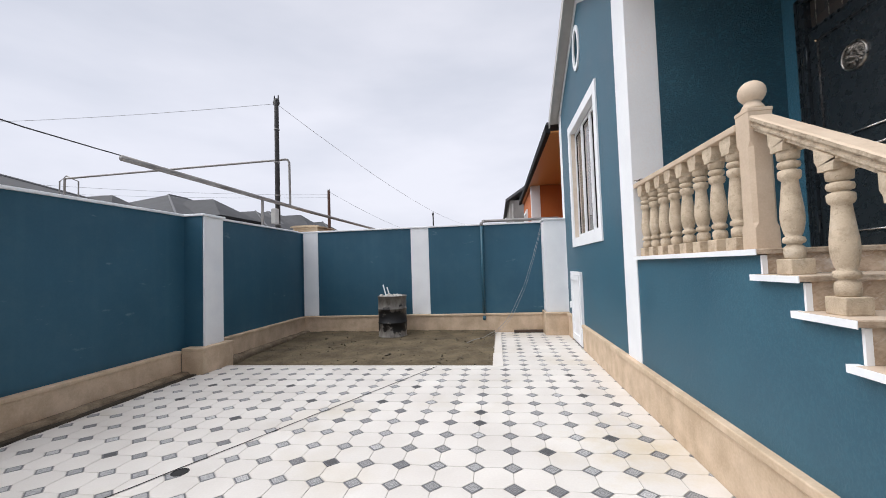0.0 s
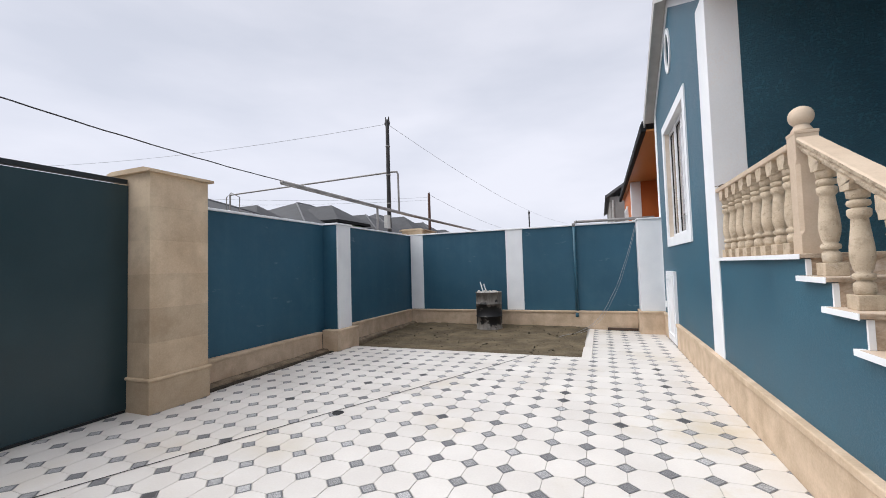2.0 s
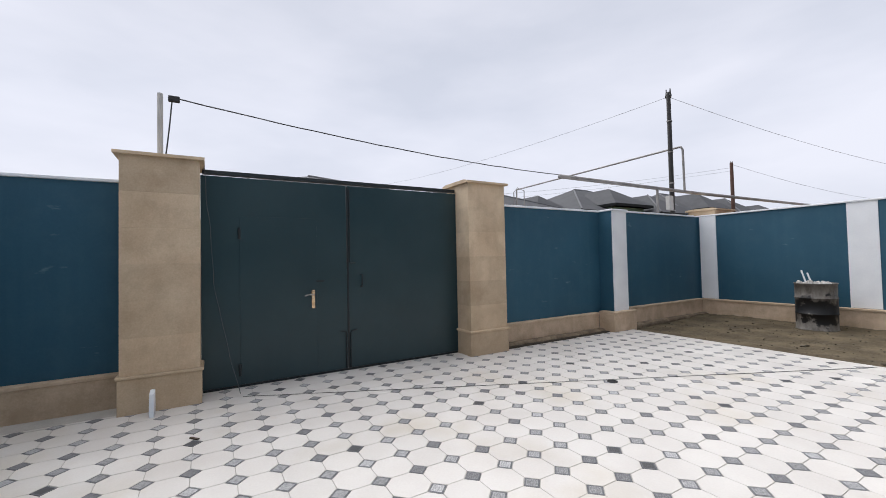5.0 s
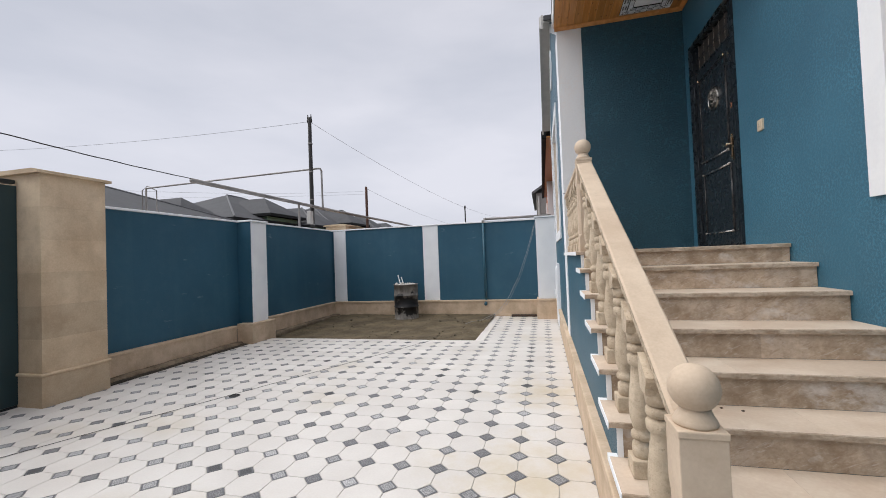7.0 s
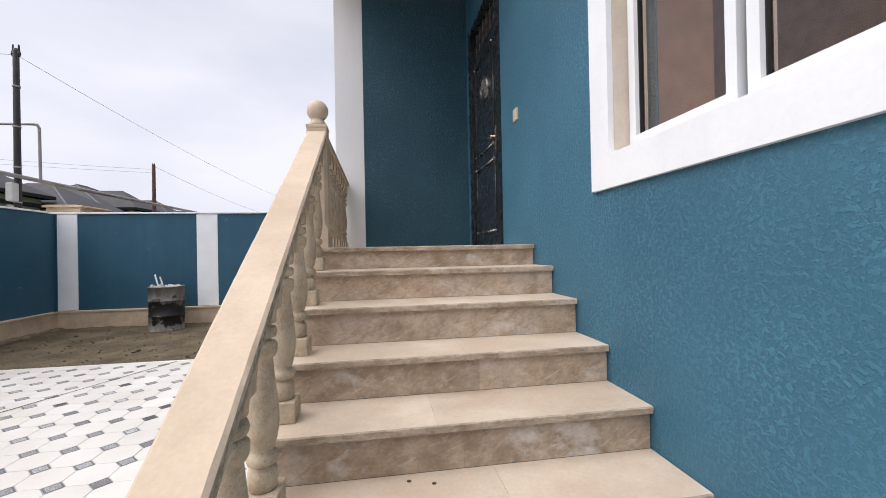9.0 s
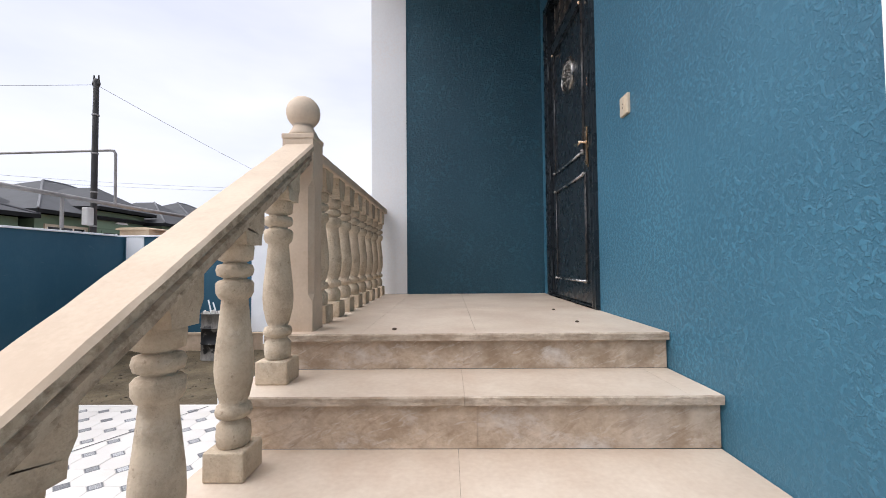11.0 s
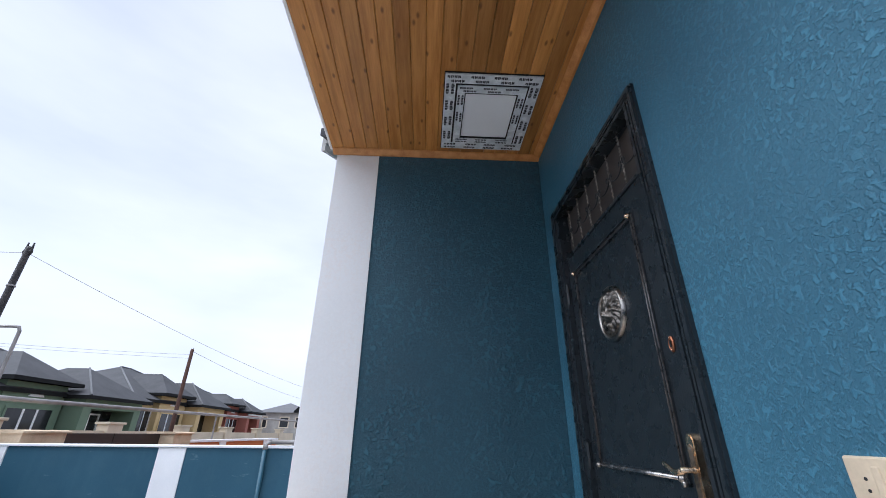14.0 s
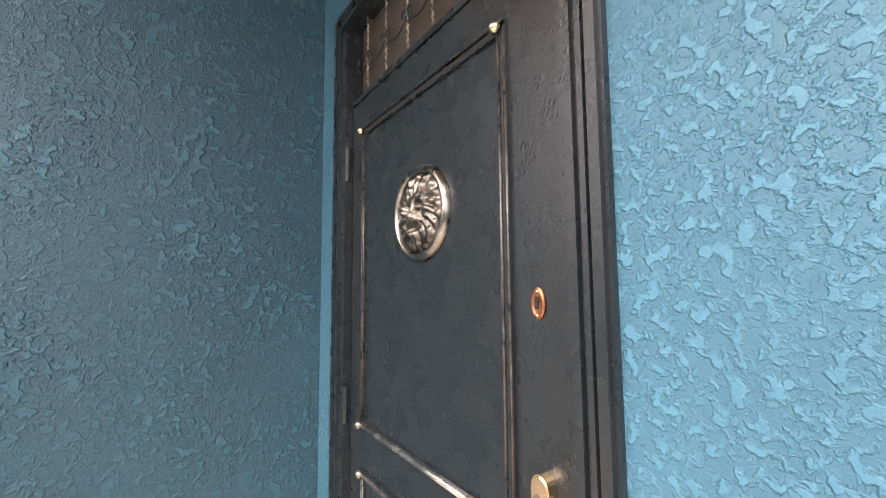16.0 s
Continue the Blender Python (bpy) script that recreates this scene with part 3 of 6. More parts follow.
built("floor_path", box(-0.02, 5.925, -0.11, 1.39, 9.0, -0.006), M_grout, "tiled path beside the planting bed", "floor")

# boundary walls
def coping(name, x0, y0, x1, y1, z):
    built(name, box(x0, y0, z, x1, y1, z + 0.035, 0.008), M_white, "white painted coping on the boundary wall", "coping")


def plinth(name, x0, y0, x1, y1, top, face, course=0.045):
    """A limestone base with a small projecting top course towards face ('+x', '-x' or '-y')."""
    bm = box(x0, y0, -0.1, x1, y1, top - course, 0.004)
    d = 0.018
    grow = {"+x": (0, 0, d, 0), "-x": (-d, 0, 0, 0), "-y": (0, -d, 0, 0)}[face]
    box(x0 + grow[0], y0 + grow[1], top - course, x1 + grow[2], y1 + grow[3], top, 0.009, bm)
    built(name, bm, M_stone, "beige limestone plinth with a projecting top course", "plinth")


built("wall_north", box(-4.95, NORTH, -0.1, 1.60, NORTH + 0.2, TOP), M_blue_wall, "dark blue painted boundary wall", "wall")
coping("coping_north", -5.0, NORTH - 0.035, 1.415, NORTH + 0.24, TOP)
built("pilaster_north_1", box(-2.015, NORTH - 0.012, 0.42, -1.595, NORTH + 0.05, TOP - 0.002, 0.004), M_white, "white painted band on the boundary wall", "pilaster")
built("pilaster_north_2", box(0.948, 8.585, 0.47, 1.400, NORTH + 0.05, TOP + 0.001, 0.006), M_white, "white painted corner pier beside the house", "pilaster")
coping("coping_pier", 0.925, 8.555, 1.402, NORTH - 0.04, TOP + 0.004)
plinth("plinth_north", -4.64, NORTH - 0.07, 0.90, NORTH + 0.02, 0.415, "-y")
plinth("plinth_pier", 0.905, 8.50, 1.395, NORTH - 0.005, 0.47, "-y")
built("pilaster_corner", box(-4.65, NORTH - 0.02, 0.42, -4.285, NORTH + 0.03, TOP - 0.002, 0.004), M_white, "white painted corner pier", "pilaster")
built("wall_west_1", box(-5.06, 2.78, -0.1, -4.88, 5.83, TOP), M_blue_wall, "dark blue painted boundary wall", "wall")
built("wall_west_2", box(-5.06, 5.83, -0.1, -4.70, NORTH + 0.2, TOP), M_blue_wall, "dark blue painted boundary wall", "wall")
built("wall_west_return", box(-4.92, 5.585, 0.30, -4.575, 5.832, TOP - 0.002), M_blue_wall, "dark blue painted side of the pier", "wall")
built("pilaster_west", box(-4.78, 5.60, 0.345, -4.55, 6.035, TOP - 0.001, 0.005), M_white, "white painted pier in the boundary wall", "pilaster")
coping("coping_west_1", -5.09, 2.78, -4.845, 5.54, TOP)
coping("coping_west_pier", -5.09, 5.55, -4.52, 6.068, TOP + 0.001)
coping("coping_west_2", -5.09, 6.07, -4.665, NORTH - 0.21, TOP)
plinth("plinth_west_1", -4.91, 2.80, -4.79, 5.41, 0.355, "+x")
plinth("plinth_west_pier", -4.80, 5.425, -4.445, 6.12, 0.385, "+x")
plinth("plinth_west_2", -4.78, 6.125, -4.625, NORTH - 0.075, 0.415, "+x")


def uneven_strip(name, x0, y0, x1, y1, z, material, label, category, seed):
    """A hand-made strip along y with a wandering outer edge and a lumpy rounded top."""
    bm = bmesh.new()
    n, rows_ = int((y1 - y0) / 0.05), []
    for i in range(n + 1):
        y = y0 + (y1 - y0) * i / n
        w = x1 + 0.035 * noise.noise(Vector((seed, y * 2.3, 0))) + 0.012 * noise.noise(Vector((seed, y * 9, 3)))
        h = z + 0.012 * noise.noise(Vector((seed, y * 3.1, 7))) + 0.006 * noise.noise(Vector((seed, y * 13, 1)))
        rows_.append([bm.verts.new(p) for p in ((x0, y, -0.1), (x0, y, h), (x0 + (w - x0) * 0.7, y, h), (w - 0.012, y, h - 0.018), (w, y, h - 0.05), (w, y, -0.1))])
    for a, b in zip(rows_, rows_[1:]):
        for k in range(5):
            bm.faces.new((a[k], a[k + 1], b[k + 1], b[k]))
    bm.faces.new(rows_[0]), bm.faces.new(rows_[-1][::-1])
    built(name, bm, material, label, category)


uneven_strip("footing_west", -4.80, 2.80, -4.635, 5.42, 0.042, M_concrete, "rough brown concrete footing along the boundary wall", "footing", 2.0)
uneven_strip("footing_bed", -4.63, 6.13, -4.49, NORTH - 0.1, 0.085, M_concrete, "rough brown concrete footing along the boundary wall", "footing", 5.0)
uneven_strip("soil_gap", -4.66, 2.80, -4.505, 5.42, 0.004, M_dark_soil, "dark soil gap along the footing", "soil", 8.0)
built("wall_west_south", box(-5.06, -3.6, -0.1, -4.88, -2.18, TOP), M_blue_wall, "dark blue painted boundary wall", "wall")
coping("coping_west_south", -5.09, -3.6, -4.845, -2.18, TOP)
plinth("plinth_west_south", -4.91, -3.6, -4.79, -2.22, 0.355, "+x")
built("wall_south", box(-5.06, -3.8, -0.1, 6.5, -3.6, TOP), M_blue_wall, "dark blue painted boundary wall", "wall")

# the planting bed
bm = bmesh.new()
nx, ny = 96, 72
grid = [[None] * (ny + 1) for _ in range(nx + 1)]
for i in range(nx + 1):
    for j in range(ny + 1):
        x, y = -4.47 + (4.47 - 0.15) * i / nx, 5.96 + (NORTH - 0.05 - 5.96) * j / ny
        q = Vector((x, y, 0))
        rise = 0.085 * min(max((y - 6.0) / 2.6, 0), 1)
        z = -0.03 + rise + 0.028 * noise.noise(q * 1.6) + 0.018 * noise.noise(q * 5) + 0.010 * noise.noise(q * 14) + 0.006 * noise.noise(q * 33)
        grid[i][j] = bm.verts.new((x, y, z))
for i in range(nx):
    for j in range(ny):
        bm.faces.new((grid[i][j], grid[i + 1][j], grid[i + 1][j + 1], grid[i][j + 1]))
built("soil_bed", bm, M_soil, "bare damp brown soil in the planting bed", "soil", smooth=True)
bm = bmesh.new()
rng = random.Random(4)
for k in range(420):
    x, y = rng.uniform(-4.4, -0.22), rng.uniform(6.0, 8.9)
    s = rng.uniform(0.004, 0.016) * (2.0 if rng.random() < 0.06 else 1)
    z = -0.03 + 0.085 * min(max((y - 6.0) / 2.6, 0), 1) + 0.03 * noise.noise(Vector((x, y, 0)) * 1.6)
    r = bmesh.ops.create_icosphere(bm, subdivisions=1, radius=s, matrix=pose(x, y, z + s * 0.3, rng.uniform(0, 90), 0, rng.uniform(0, 360)) @ Matrix.Diagonal((1.4, 1, 0.7, 1)))
    for v in r["verts"]:
        v.co += Vector((noise.noise(v.co * 90), noise.noise(v.co * 70 + Vector((5, 0, 0))), 0)) * s * 0.5
built("soil_clods", bm, M_clod, "clods and pebbles scattered on the soil", "clods", "stuff")
built("kerb_path", box(-0.168, 5.975, -0.1, -0.012, 8.96, 0.006, 0.006), M_tile, "pale stone kerb beside the planting bed", "kerb")
built("kerb_bed", box(-4.44, 5.915, -0.1, -0.012, 5.972, 0.004, 0.006), M_tile, "pale stone kerb in front of the planting bed", "kerb")
bm = box(0.27, 8.86, 0.0, 0.89, 8.95, 0.055, 0.012)
built("timber_offcut", bm, M_plank, "dark wet timber offcut lying by the plinth", "timber", "")

# ---- the house ----
win1, win2 = (5.62, 7.76, 1.775, 4.04), (-0.57, 1.528, 1.77, 4.03)
RIDGE_Y, RIDGE_Z, PITCH = 6.57, 5.93, 0.56
oval = [(6.75 + 0.185 * math.cos(a), 5.08 + 0.30 * math.sin(a)) for a in [2 * math.pi * k / 32 for k in range(32)]]
TR = 0.155


def opening(w):
    return rect(w[0] + TR - 0.01, w[2] + TR - 0.01, w[1] - TR + 0.01, w[3] - TR + 0.01)


gable = [(BACK, -0.1), (8.79, -0.1), (8.79, RIDGE_Z - PITCH * (8.79 - RIDGE_Y)), (RIDGE_Y, RIDGE_Z), (BACK, RIDGE_Z - PITCH * (RIDGE_Y - BACK))]
built("wall_gable", prism(gable, "x", WEST, WEST + 0.25, holes=[opening(win1), oval, rect(7.14, 0.03, 7.98, 1.31)]), M_blue_side, "blue stuccoed gable wall of the house", "wall")
built("wall_landing_end", box(WEST + 0.25, BACK, -0.1, 3.2, BACK + 0.25, 4.66), M_blue_fine_shaded, "blue stuccoed wall at the end of the landing, shade in its colour", "wall")
built("corner_band_side", box(WEST - 0.004, BACK - 0.006, 1.533, 1.712, BACK + 0.01, 4.555), M_white_rough, "white rough stucco corner band", "trim")
built("corner_band_front", box(WEST - 0.008, BACK - 0.004, 0.421, WEST + 0.01, 4.755, 4.555), M_white, "white painted corner band", "trim")
built("corner_band_far", box(WEST - 0.008, 8.56, 0.40, WEST + 0.01, 8.795, 4.60), M_white, "white painted corner band", "trim")
for k, (ya, yb) in enumerate(((BACK, RIDGE_Y), (8.795, RIDGE_Y))):
    za, zb = RIDGE_Z - PITCH * abs(ya - RIDGE_Y) - 0.03, RIDGE_Z - 0.03
    built("gable_band_%d" % (k + 1), prism([(ya, za), (yb, zb), (yb, zb - 0.17), (ya, za - 0.17)], "x", WEST - 0.007, WEST + 0.01), M_white, "white painted band under the gable roof edge", "trim")
door_hole = rect(3.045, 1.44, 4.153, 3.938)
built("wall_entrance", prism(rect(-3.6, -0.1, BACK, 4.66), "x", INNER, INNER + 0.25, holes=[opening(win2), door_hole]), M_blue_lit, "rough blue stuccoed house wall beside the steps", "wall")
built("house_room_wall", box(5.2, -3.6, -0.1, 5.4, 8.6, 4.6), M_interior, "plain inner wall of the house", "wall")
built("house_partition", box(INNER + 0.251, 1.72, 1.442, 3.80, 1.84, 4.498), M_interior, "short plain partition inside the house", "wall")
built("house_wall_far", box(WEST + 0.25, 8.56, -0.1, 5.4, 8.79, 4.6), M_blue_side, "blue rear side wall of the house", "wall")
built("house_floor", box(WEST + 0.25, BACK + 0.25, 1.30, 5.2, 8.56, 1.44), M_interior, "plain floor inside the house", "floor")
built("house_floor_south", box(INNER + 0.25, -3.6, 1.30, 5.2, BACK, 1.44), M_interior, "plain floor inside the house", "floor")
built("house_ceiling", box(WEST + 0.25, BACK + 0.25, 4.50, 5.2, 8.56, 4.58), M_interior, "plain ceiling inside the house", "ceiling")
built("house_ceiling_south", box(INNER + 0.25, -3.6, 4.50, 5.2, BACK, 4.58), M_interior, "plain ceiling inside the house", "ceiling")

# gable roof, its edge boards, and the roof over the entrance
bm = bmesh.new()
for sgn in (-1, 1):
    ye = RIDGE_Y + sgn * (2.38 if sgn > 0 else 2.22)
    ze = RIDGE_Z - PITCH * abs(ye - RIDGE_Y)
    prism([(RIDGE_Y, RIDGE_Z + 0.03), (ye, ze + 0.03), (ye, ze + 0.10), (RIDGE_Y, RIDGE_Z + 0.10)], "x", 1.24, 5.6, bm)
built("roof_gable", bm, M_roof, "dark metal gable roof of the house", "roof")
for k, sgn in enumerate((-1, 1)):
    ye = RIDGE_Y + sgn * (2.42 if sgn > 0 else 2.05)
    ze = RIDGE_Z - PITCH * abs(ye - RIDGE_Y)
    built("bargeboard_%d" % (k + 1), prism([(RIDGE_Y, RIDGE_Z - 0.08), (ye, ze - 0.08), (ye, ze + 0.115), (RIDGE_Y, RIDGE_Z + 0.115)], "x", 1.21, 1.238), M_fascia_grey, "grey board along the gable roof edge", "trim")
    built("rake_soffit_%d" % (k + 1), prism([(RIDGE_Y, RIDGE_Z + 0.0), (ye, ze + 0.0), (ye, ze + 0.026), (RIDGE_Y, RIDGE_Z + 0.026)], "x", 1.239, WEST + 0.02), M_fascia_grey, "grey soffit under the gable roof edge", "trim")
built("roof_south", prism([(2.75, 4.72), (5.5, 6.0), (5.5, 6.08), (2.75, 4.80)], "y", -3.6, CEIL_Y), M_roof, "dark metal roof of the house", "roof")
built("roof_entrance", prism([(1.34, 4.74), (5.5, 6.0), (5.5, 6.08), (1.34, 4.82)], "y", CEIL_Y + 0.01, 4.30), M_roof, "dark metal roof over the entrance", "roof")
built("fascia_entrance", box(1.342, CEIL_Y, 4.57, 1.358, BACK - 0.01, 4.735), M_white, "white board along the entrance roof edge", "trim")
built("fascia_entrance_end", box(1.36, CEIL_Y, 4.57, INNER - 0.005, CEIL_Y + 0.03, 4.735), M_white, "white board closing the entrance roof", "trim")
bm = bmesh.new()
bw = 0.0875
k = 0
x = 1.362
while x < INNER - 0.01:
    xe = min(x + bw, INNER - 0.005)
    box(x + 0.0008, CEIL_Y + 0.035, 4.560, xe - 0.0008, BACK - 0.012, 4.575, 0.004, bm, 1)
    x = xe
box(1.362, CEIL_Y + 0.035, 4.576, INNER - 0.005, BACK - 0.012, 4.59, 0, bm)
built("ceiling", bm, M_wood, "varnished knotty pine board ceiling over the landing", "ceiling")
built("ceiling_moulding_back", prism([(BACK - 0.007, 4.559), (BACK - 0.007, 4.525), (BACK - 0.022, 4.525), (BACK - 0.050, 4.548), (BACK - 0.055, 4.559)], "x", 1.37, INNER - 0.002), M_trim_wood, "varnished pine moulding under the ceiling", "trim")
built("ceiling_moulding_side", prism([(INNER - 0.003, 4.558), (INNER - 0.003, 4.525), (INNER - 0.018, 4.525), (INNER - 0.045, 4.548), (INNER - 0.05, 4.558)], "y", CEIL_Y + 0.04, BACK - 0.06), M_trim_wood, "varnished pine moulding under the ceiling", "trim")

# plinths of the house
plinth("plinth_house", WEST - 0.04, 0.0, WEST + 0.02, 7.10, 0.420, "-x", 0.058)
plinth("plinth_house_far", WEST - 0.04, 8.02, WEST + 0.02, 8.495, 0.465, "-x", 0.058)


# windows
def make_window(name, w, x, label):
    y0, y1, z0, z1 = w
    win = thing(name, (x, (y0 + y1) / 2, z0), label, "window", kind="structure")
    h, v = (y1 - y0) / 2, z1 - z0
    part("window_surround", prism(rect(-h, 0, h, v), "x", -0.022, 0.004, holes=[rect(-h + TR, TR, h - TR, v - TR)]), M_white, win, "flat white painted surround")
    a, b0, b1 = h - TR, TR, v - TR
    part("reveal", prism(rect(-a - 0.009, b0 - 0.009, a + 0.009, b1 + 0.009), "x", 0.005, 0.13, holes=[rect(-a, b0, a, b1)]), M_white, win)
    F, S = 0.022, 0.046
    part("window_frame", prism(rect(-a + 0.001, b0 + 0.001, a - 0.001, b1 - 0.001), "x", 0.085, 0.145, holes=[rect(-a + F, b0 + F, a - F, b1 - F)]), M_pvc, win)
    part("jamb_strip", box(0.006, a - 0.003, b0 + 0.02, 0.084, a - 0.0005, b1), M_jamb, win, "unpainted beige jamb")
    lw = (2 * (a - F) - 2 * 0.03) / 3
    for k in range(3):
        ya = -a + F + k * (lw + 0.03)
        if k < 2:
            part("mullion", box(0.10, ya + lw + 0.002, b0 + F + 0.001, 0.14, ya + lw + 0.028, b1 - F - 0.001, 0.004), M_gap, win)
        sash = part("sash", prism(rect(ya + 0.003, b0 + F + 0.003, ya + lw - 0.003, b1 - F - 0.003), "x", 0.07, 0.135, holes=[rect(ya + S, b0 + F + S, ya + lw - S, b1 - F - S)]), M_pvc, win)
        part("gasket", prism(rect(ya + S - 0.004, b0 + F + S - 0.004, ya + lw - S + 0.004, b1 - F - S + 0.004), "x", 0.09, 0.115, holes=[rect(ya + S + 0.006, b0 + F + S + 0.006, ya + lw - S - 0.006, b1 - F - S - 0.006)]), M_gap, sash)
        pane = part("pane", box(0.099, ya + S + 0.001, b0 + F + S + 0.001, 0.105, ya + lw - S - 0.001, b1 - F - S - 0.001), M_glass, sash)
        pane.visible_shadow = False
    return win


make_window("window_1", win1, WEST, "white framed three-light window in the gable wall")
make_window("window_2", win2, INNER, "white framed three-light window beside the steps")
ow = thing("window_3", (WEST, 6.75, 5.08), "small oval gable window with a white surround", "window", kind="structure")
ring = [(0.25 * math.cos(a), 0.375 * math.sin(a)) for a in [2 * math.pi * k / 32 for k in range(32)]]
hole = [(0.175 * math.cos(a), 0.29 * math.sin(a)) for a in [2 * math.pi * k / 32 for k in range(32)]]
part("window_surround", prism(ring, "x", -0.024, 0.004, holes=[hole]), M_white, ow)
part("pane", prism([(p * 0.99, q * 0.99) for p, q in hole], "x", 0.07, 0.076), M_glass, ow)
part("mullion", box(0.05, -0.015, -0.287, 0.068, 0.015, 0.287), M_pvc, ow)

# cellar hatch
ht = thing("hatch_door", (WEST, 7.56, 0.03), "small white plastic cellar door in the gable wall", "door")
part("frame", prism(rect(-0.44, 0.0, 0.44, 1.29), "x", -0.045, 0.03, holes=[rect(-0.375, 0.055, 0.375, 1.225)]), M_pvc, ht)
leaf = part("leaf", prism(rect(-0.37, 0.06, 0.37, 1.22), "x", -0.06, 0.01, holes=[rect(-0.29, 0.14, 0.29, 1.14)]), M_pvc, ht)
part("panel", box(-0.035, -0.30, 0.13, -0.01, 0.30, 1.15, 0.004), M_pvc, ht)
part("door_handle", box(-0.10, 0.31, 0.60, -0.061, 0.34, 0.72, 0.008), M_pvc, leaf)

# ---- entrance steps ----
outline = [(NOSE[8] + 0.035, -0.1)]
for k in range(8, -1, -1):
    outline.append((NOSE[k] + 0.035, TREAD[k] - 0.036))
    if k:
        outline.append((NOSE[k - 1] + 0.035, TREAD[k] - 0.036))
outline += [(BACK - 0.002, TREAD[0] - 0.036), (BACK - 0.002, -0.1)]
built("wall_steps", prism(outline, "x", WEST + 0.002, INNER - 0.002), M_blue_side, "blue stuccoed side wall under the steps", "wall")
steps = thing("staircase", (2.17, 0, 0), "nine beige stone steps up to the landing", "staircase")
rag = random.Random(23)


def ragged_slab(xa, xb, y0, y1, z0, z1):
    """A stone slab with a chipped, slightly uneven front edge."""
    n = max(int((xb - xa) / 0.024), 4)
    pts = []
    for k in range(n + 1):
        chip = rag.uniform(0.001, 0.004) if rag.random() < 0.12 else rag.uniform(-0.0004, 0.0006)
        pts.append((xa + (xb - xa) * k / n, y0 + (chip if 0 < k < n else 0.0)))
    bm = bmesh.new()
    rings = []
    for z, back in ((z0, 0.002), (z1 - 0.005, 0.0), (z1, 0.004)):
        rings.append([bm.verts.new((x, y + back + rag.uniform(0, 0.0012), z)) for x, y in pts] + [bm.verts.new((xb, y1, z)), bm.verts.new((xa, y1, z))])
    m = len(rings[0])
    for a, b in zip(rings, rings[1:]):
        for k in range(m):
            bm.faces.new((a[k], a[(k + 1) % m], b[(k + 1) % m], b[k])).material_index = 1
    bm.faces.new(rings[0][::-1]), bm.faces.new(rings[-1])
    return bm


TREAD_CUTS = [[1.74, 2.19], [2.13, 2.826], [2.11], [2.24], [2.06], [2.27], [2.09], [2.25], [2.12]]
RISER_CUTS = [[2.138, 2.876], [2.17], [2.21], [2.30], [2.16], [2.34], [2.20], [2.31], [2.19]]
for k in range(9):
    depth = (NOSE[k - 1] if k else BACK) + (0.0246 if k else -0.004)
    z, cuts = TREAD[k], TREAD_CUTS[k]
    edges = [1.366] + cuts + [INNER - 0.0036]
    for xa, xb in [(a + (0.0004 if i else 0), b - 0.0004) for i, (a, b) in enumerate(zip(edges, edges[1:]))]:
        if k:
            part("tread", ragged_slab(xa - 2.17, xb - 2.17, NOSE[k], depth, z - 0.029, z), M_tread, steps).data.materials.append(M_tread_edge)
        else:
            for ya, yb in ((NOSE[0], 3.1 + xa * 0.05), (3.102 + xa * 0.05, depth)):
                part("landing_slab", ragged_slab(xa - 2.17, xb - 2.17, ya, yb, z - 0.029, z) if ya == NOSE[0] else box(xa - 2.17, ya, z - 0.034, xb - 2.17, yb, z, 0.003), M_tread, steps).data.materials.append(M_tread_edge)
    part("white_edge", box(1.361 - 2.17, NOSE[k] - 0.001, z - 0.035, 1.3656 - 2.17, depth - 0.001, z - 0.001, 0, box(1.361 - 2.17, depth - 0.0005, z - 0.035, 1.4055 - 2.17, depth + 0.042, z - 0.001) if k else None), M_white, steps, "white painted edge of the step")
    low = TREAD[k + 1] if k < 8 else 0.0
    edges = [1.432] + RISER_CUTS[k] + [INNER - 0.0038]
    for xa, xb in [(a + (0.0002 if i else 0), b - 0.0002) for i, (a, b) in enumerate(zip(edges, edges[1:]))]:
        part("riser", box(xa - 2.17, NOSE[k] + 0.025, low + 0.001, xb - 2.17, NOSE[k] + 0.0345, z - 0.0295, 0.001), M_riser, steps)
    part("white_edge", box(1.404 - 2.17, NOSE[k] + 0.020, low + 0.001, 1.431 - 2.17, NOSE[k] + 0.0345, z - 0.0352), M_white, steps, "white painted edge of the step")

# balustrade
PROFILE = [(0.036, 0.078), (0.043, 0.085), (0.046, 0.11), (0.044, 0.135), (0.031, 0.148), (0.031, 0.152), (0.045, 0.158), (0.049, 0.170), (0.045, 0.184),
           (0.033, 0.190), (0.040, 0.205), (0.049, 0.245), (0.052, 0.280), (0.050, 0.325), (0.044, 0.375), (0.038, 0.43), (0.035, 0.462), (0.043, 0.468), (0.049, 0.480),
           (0.050, 0.505), (0.044, 0.512), (0.031, 0.516), (0.031, 0.520), (0.046, 0.526), (0.050, 0.540), (0.046, 0.554), (0.031, 0.558), (0.031, 0.562),
           (0.047, 0.568), (0.050, 0.60), (0.046, 0.62)]


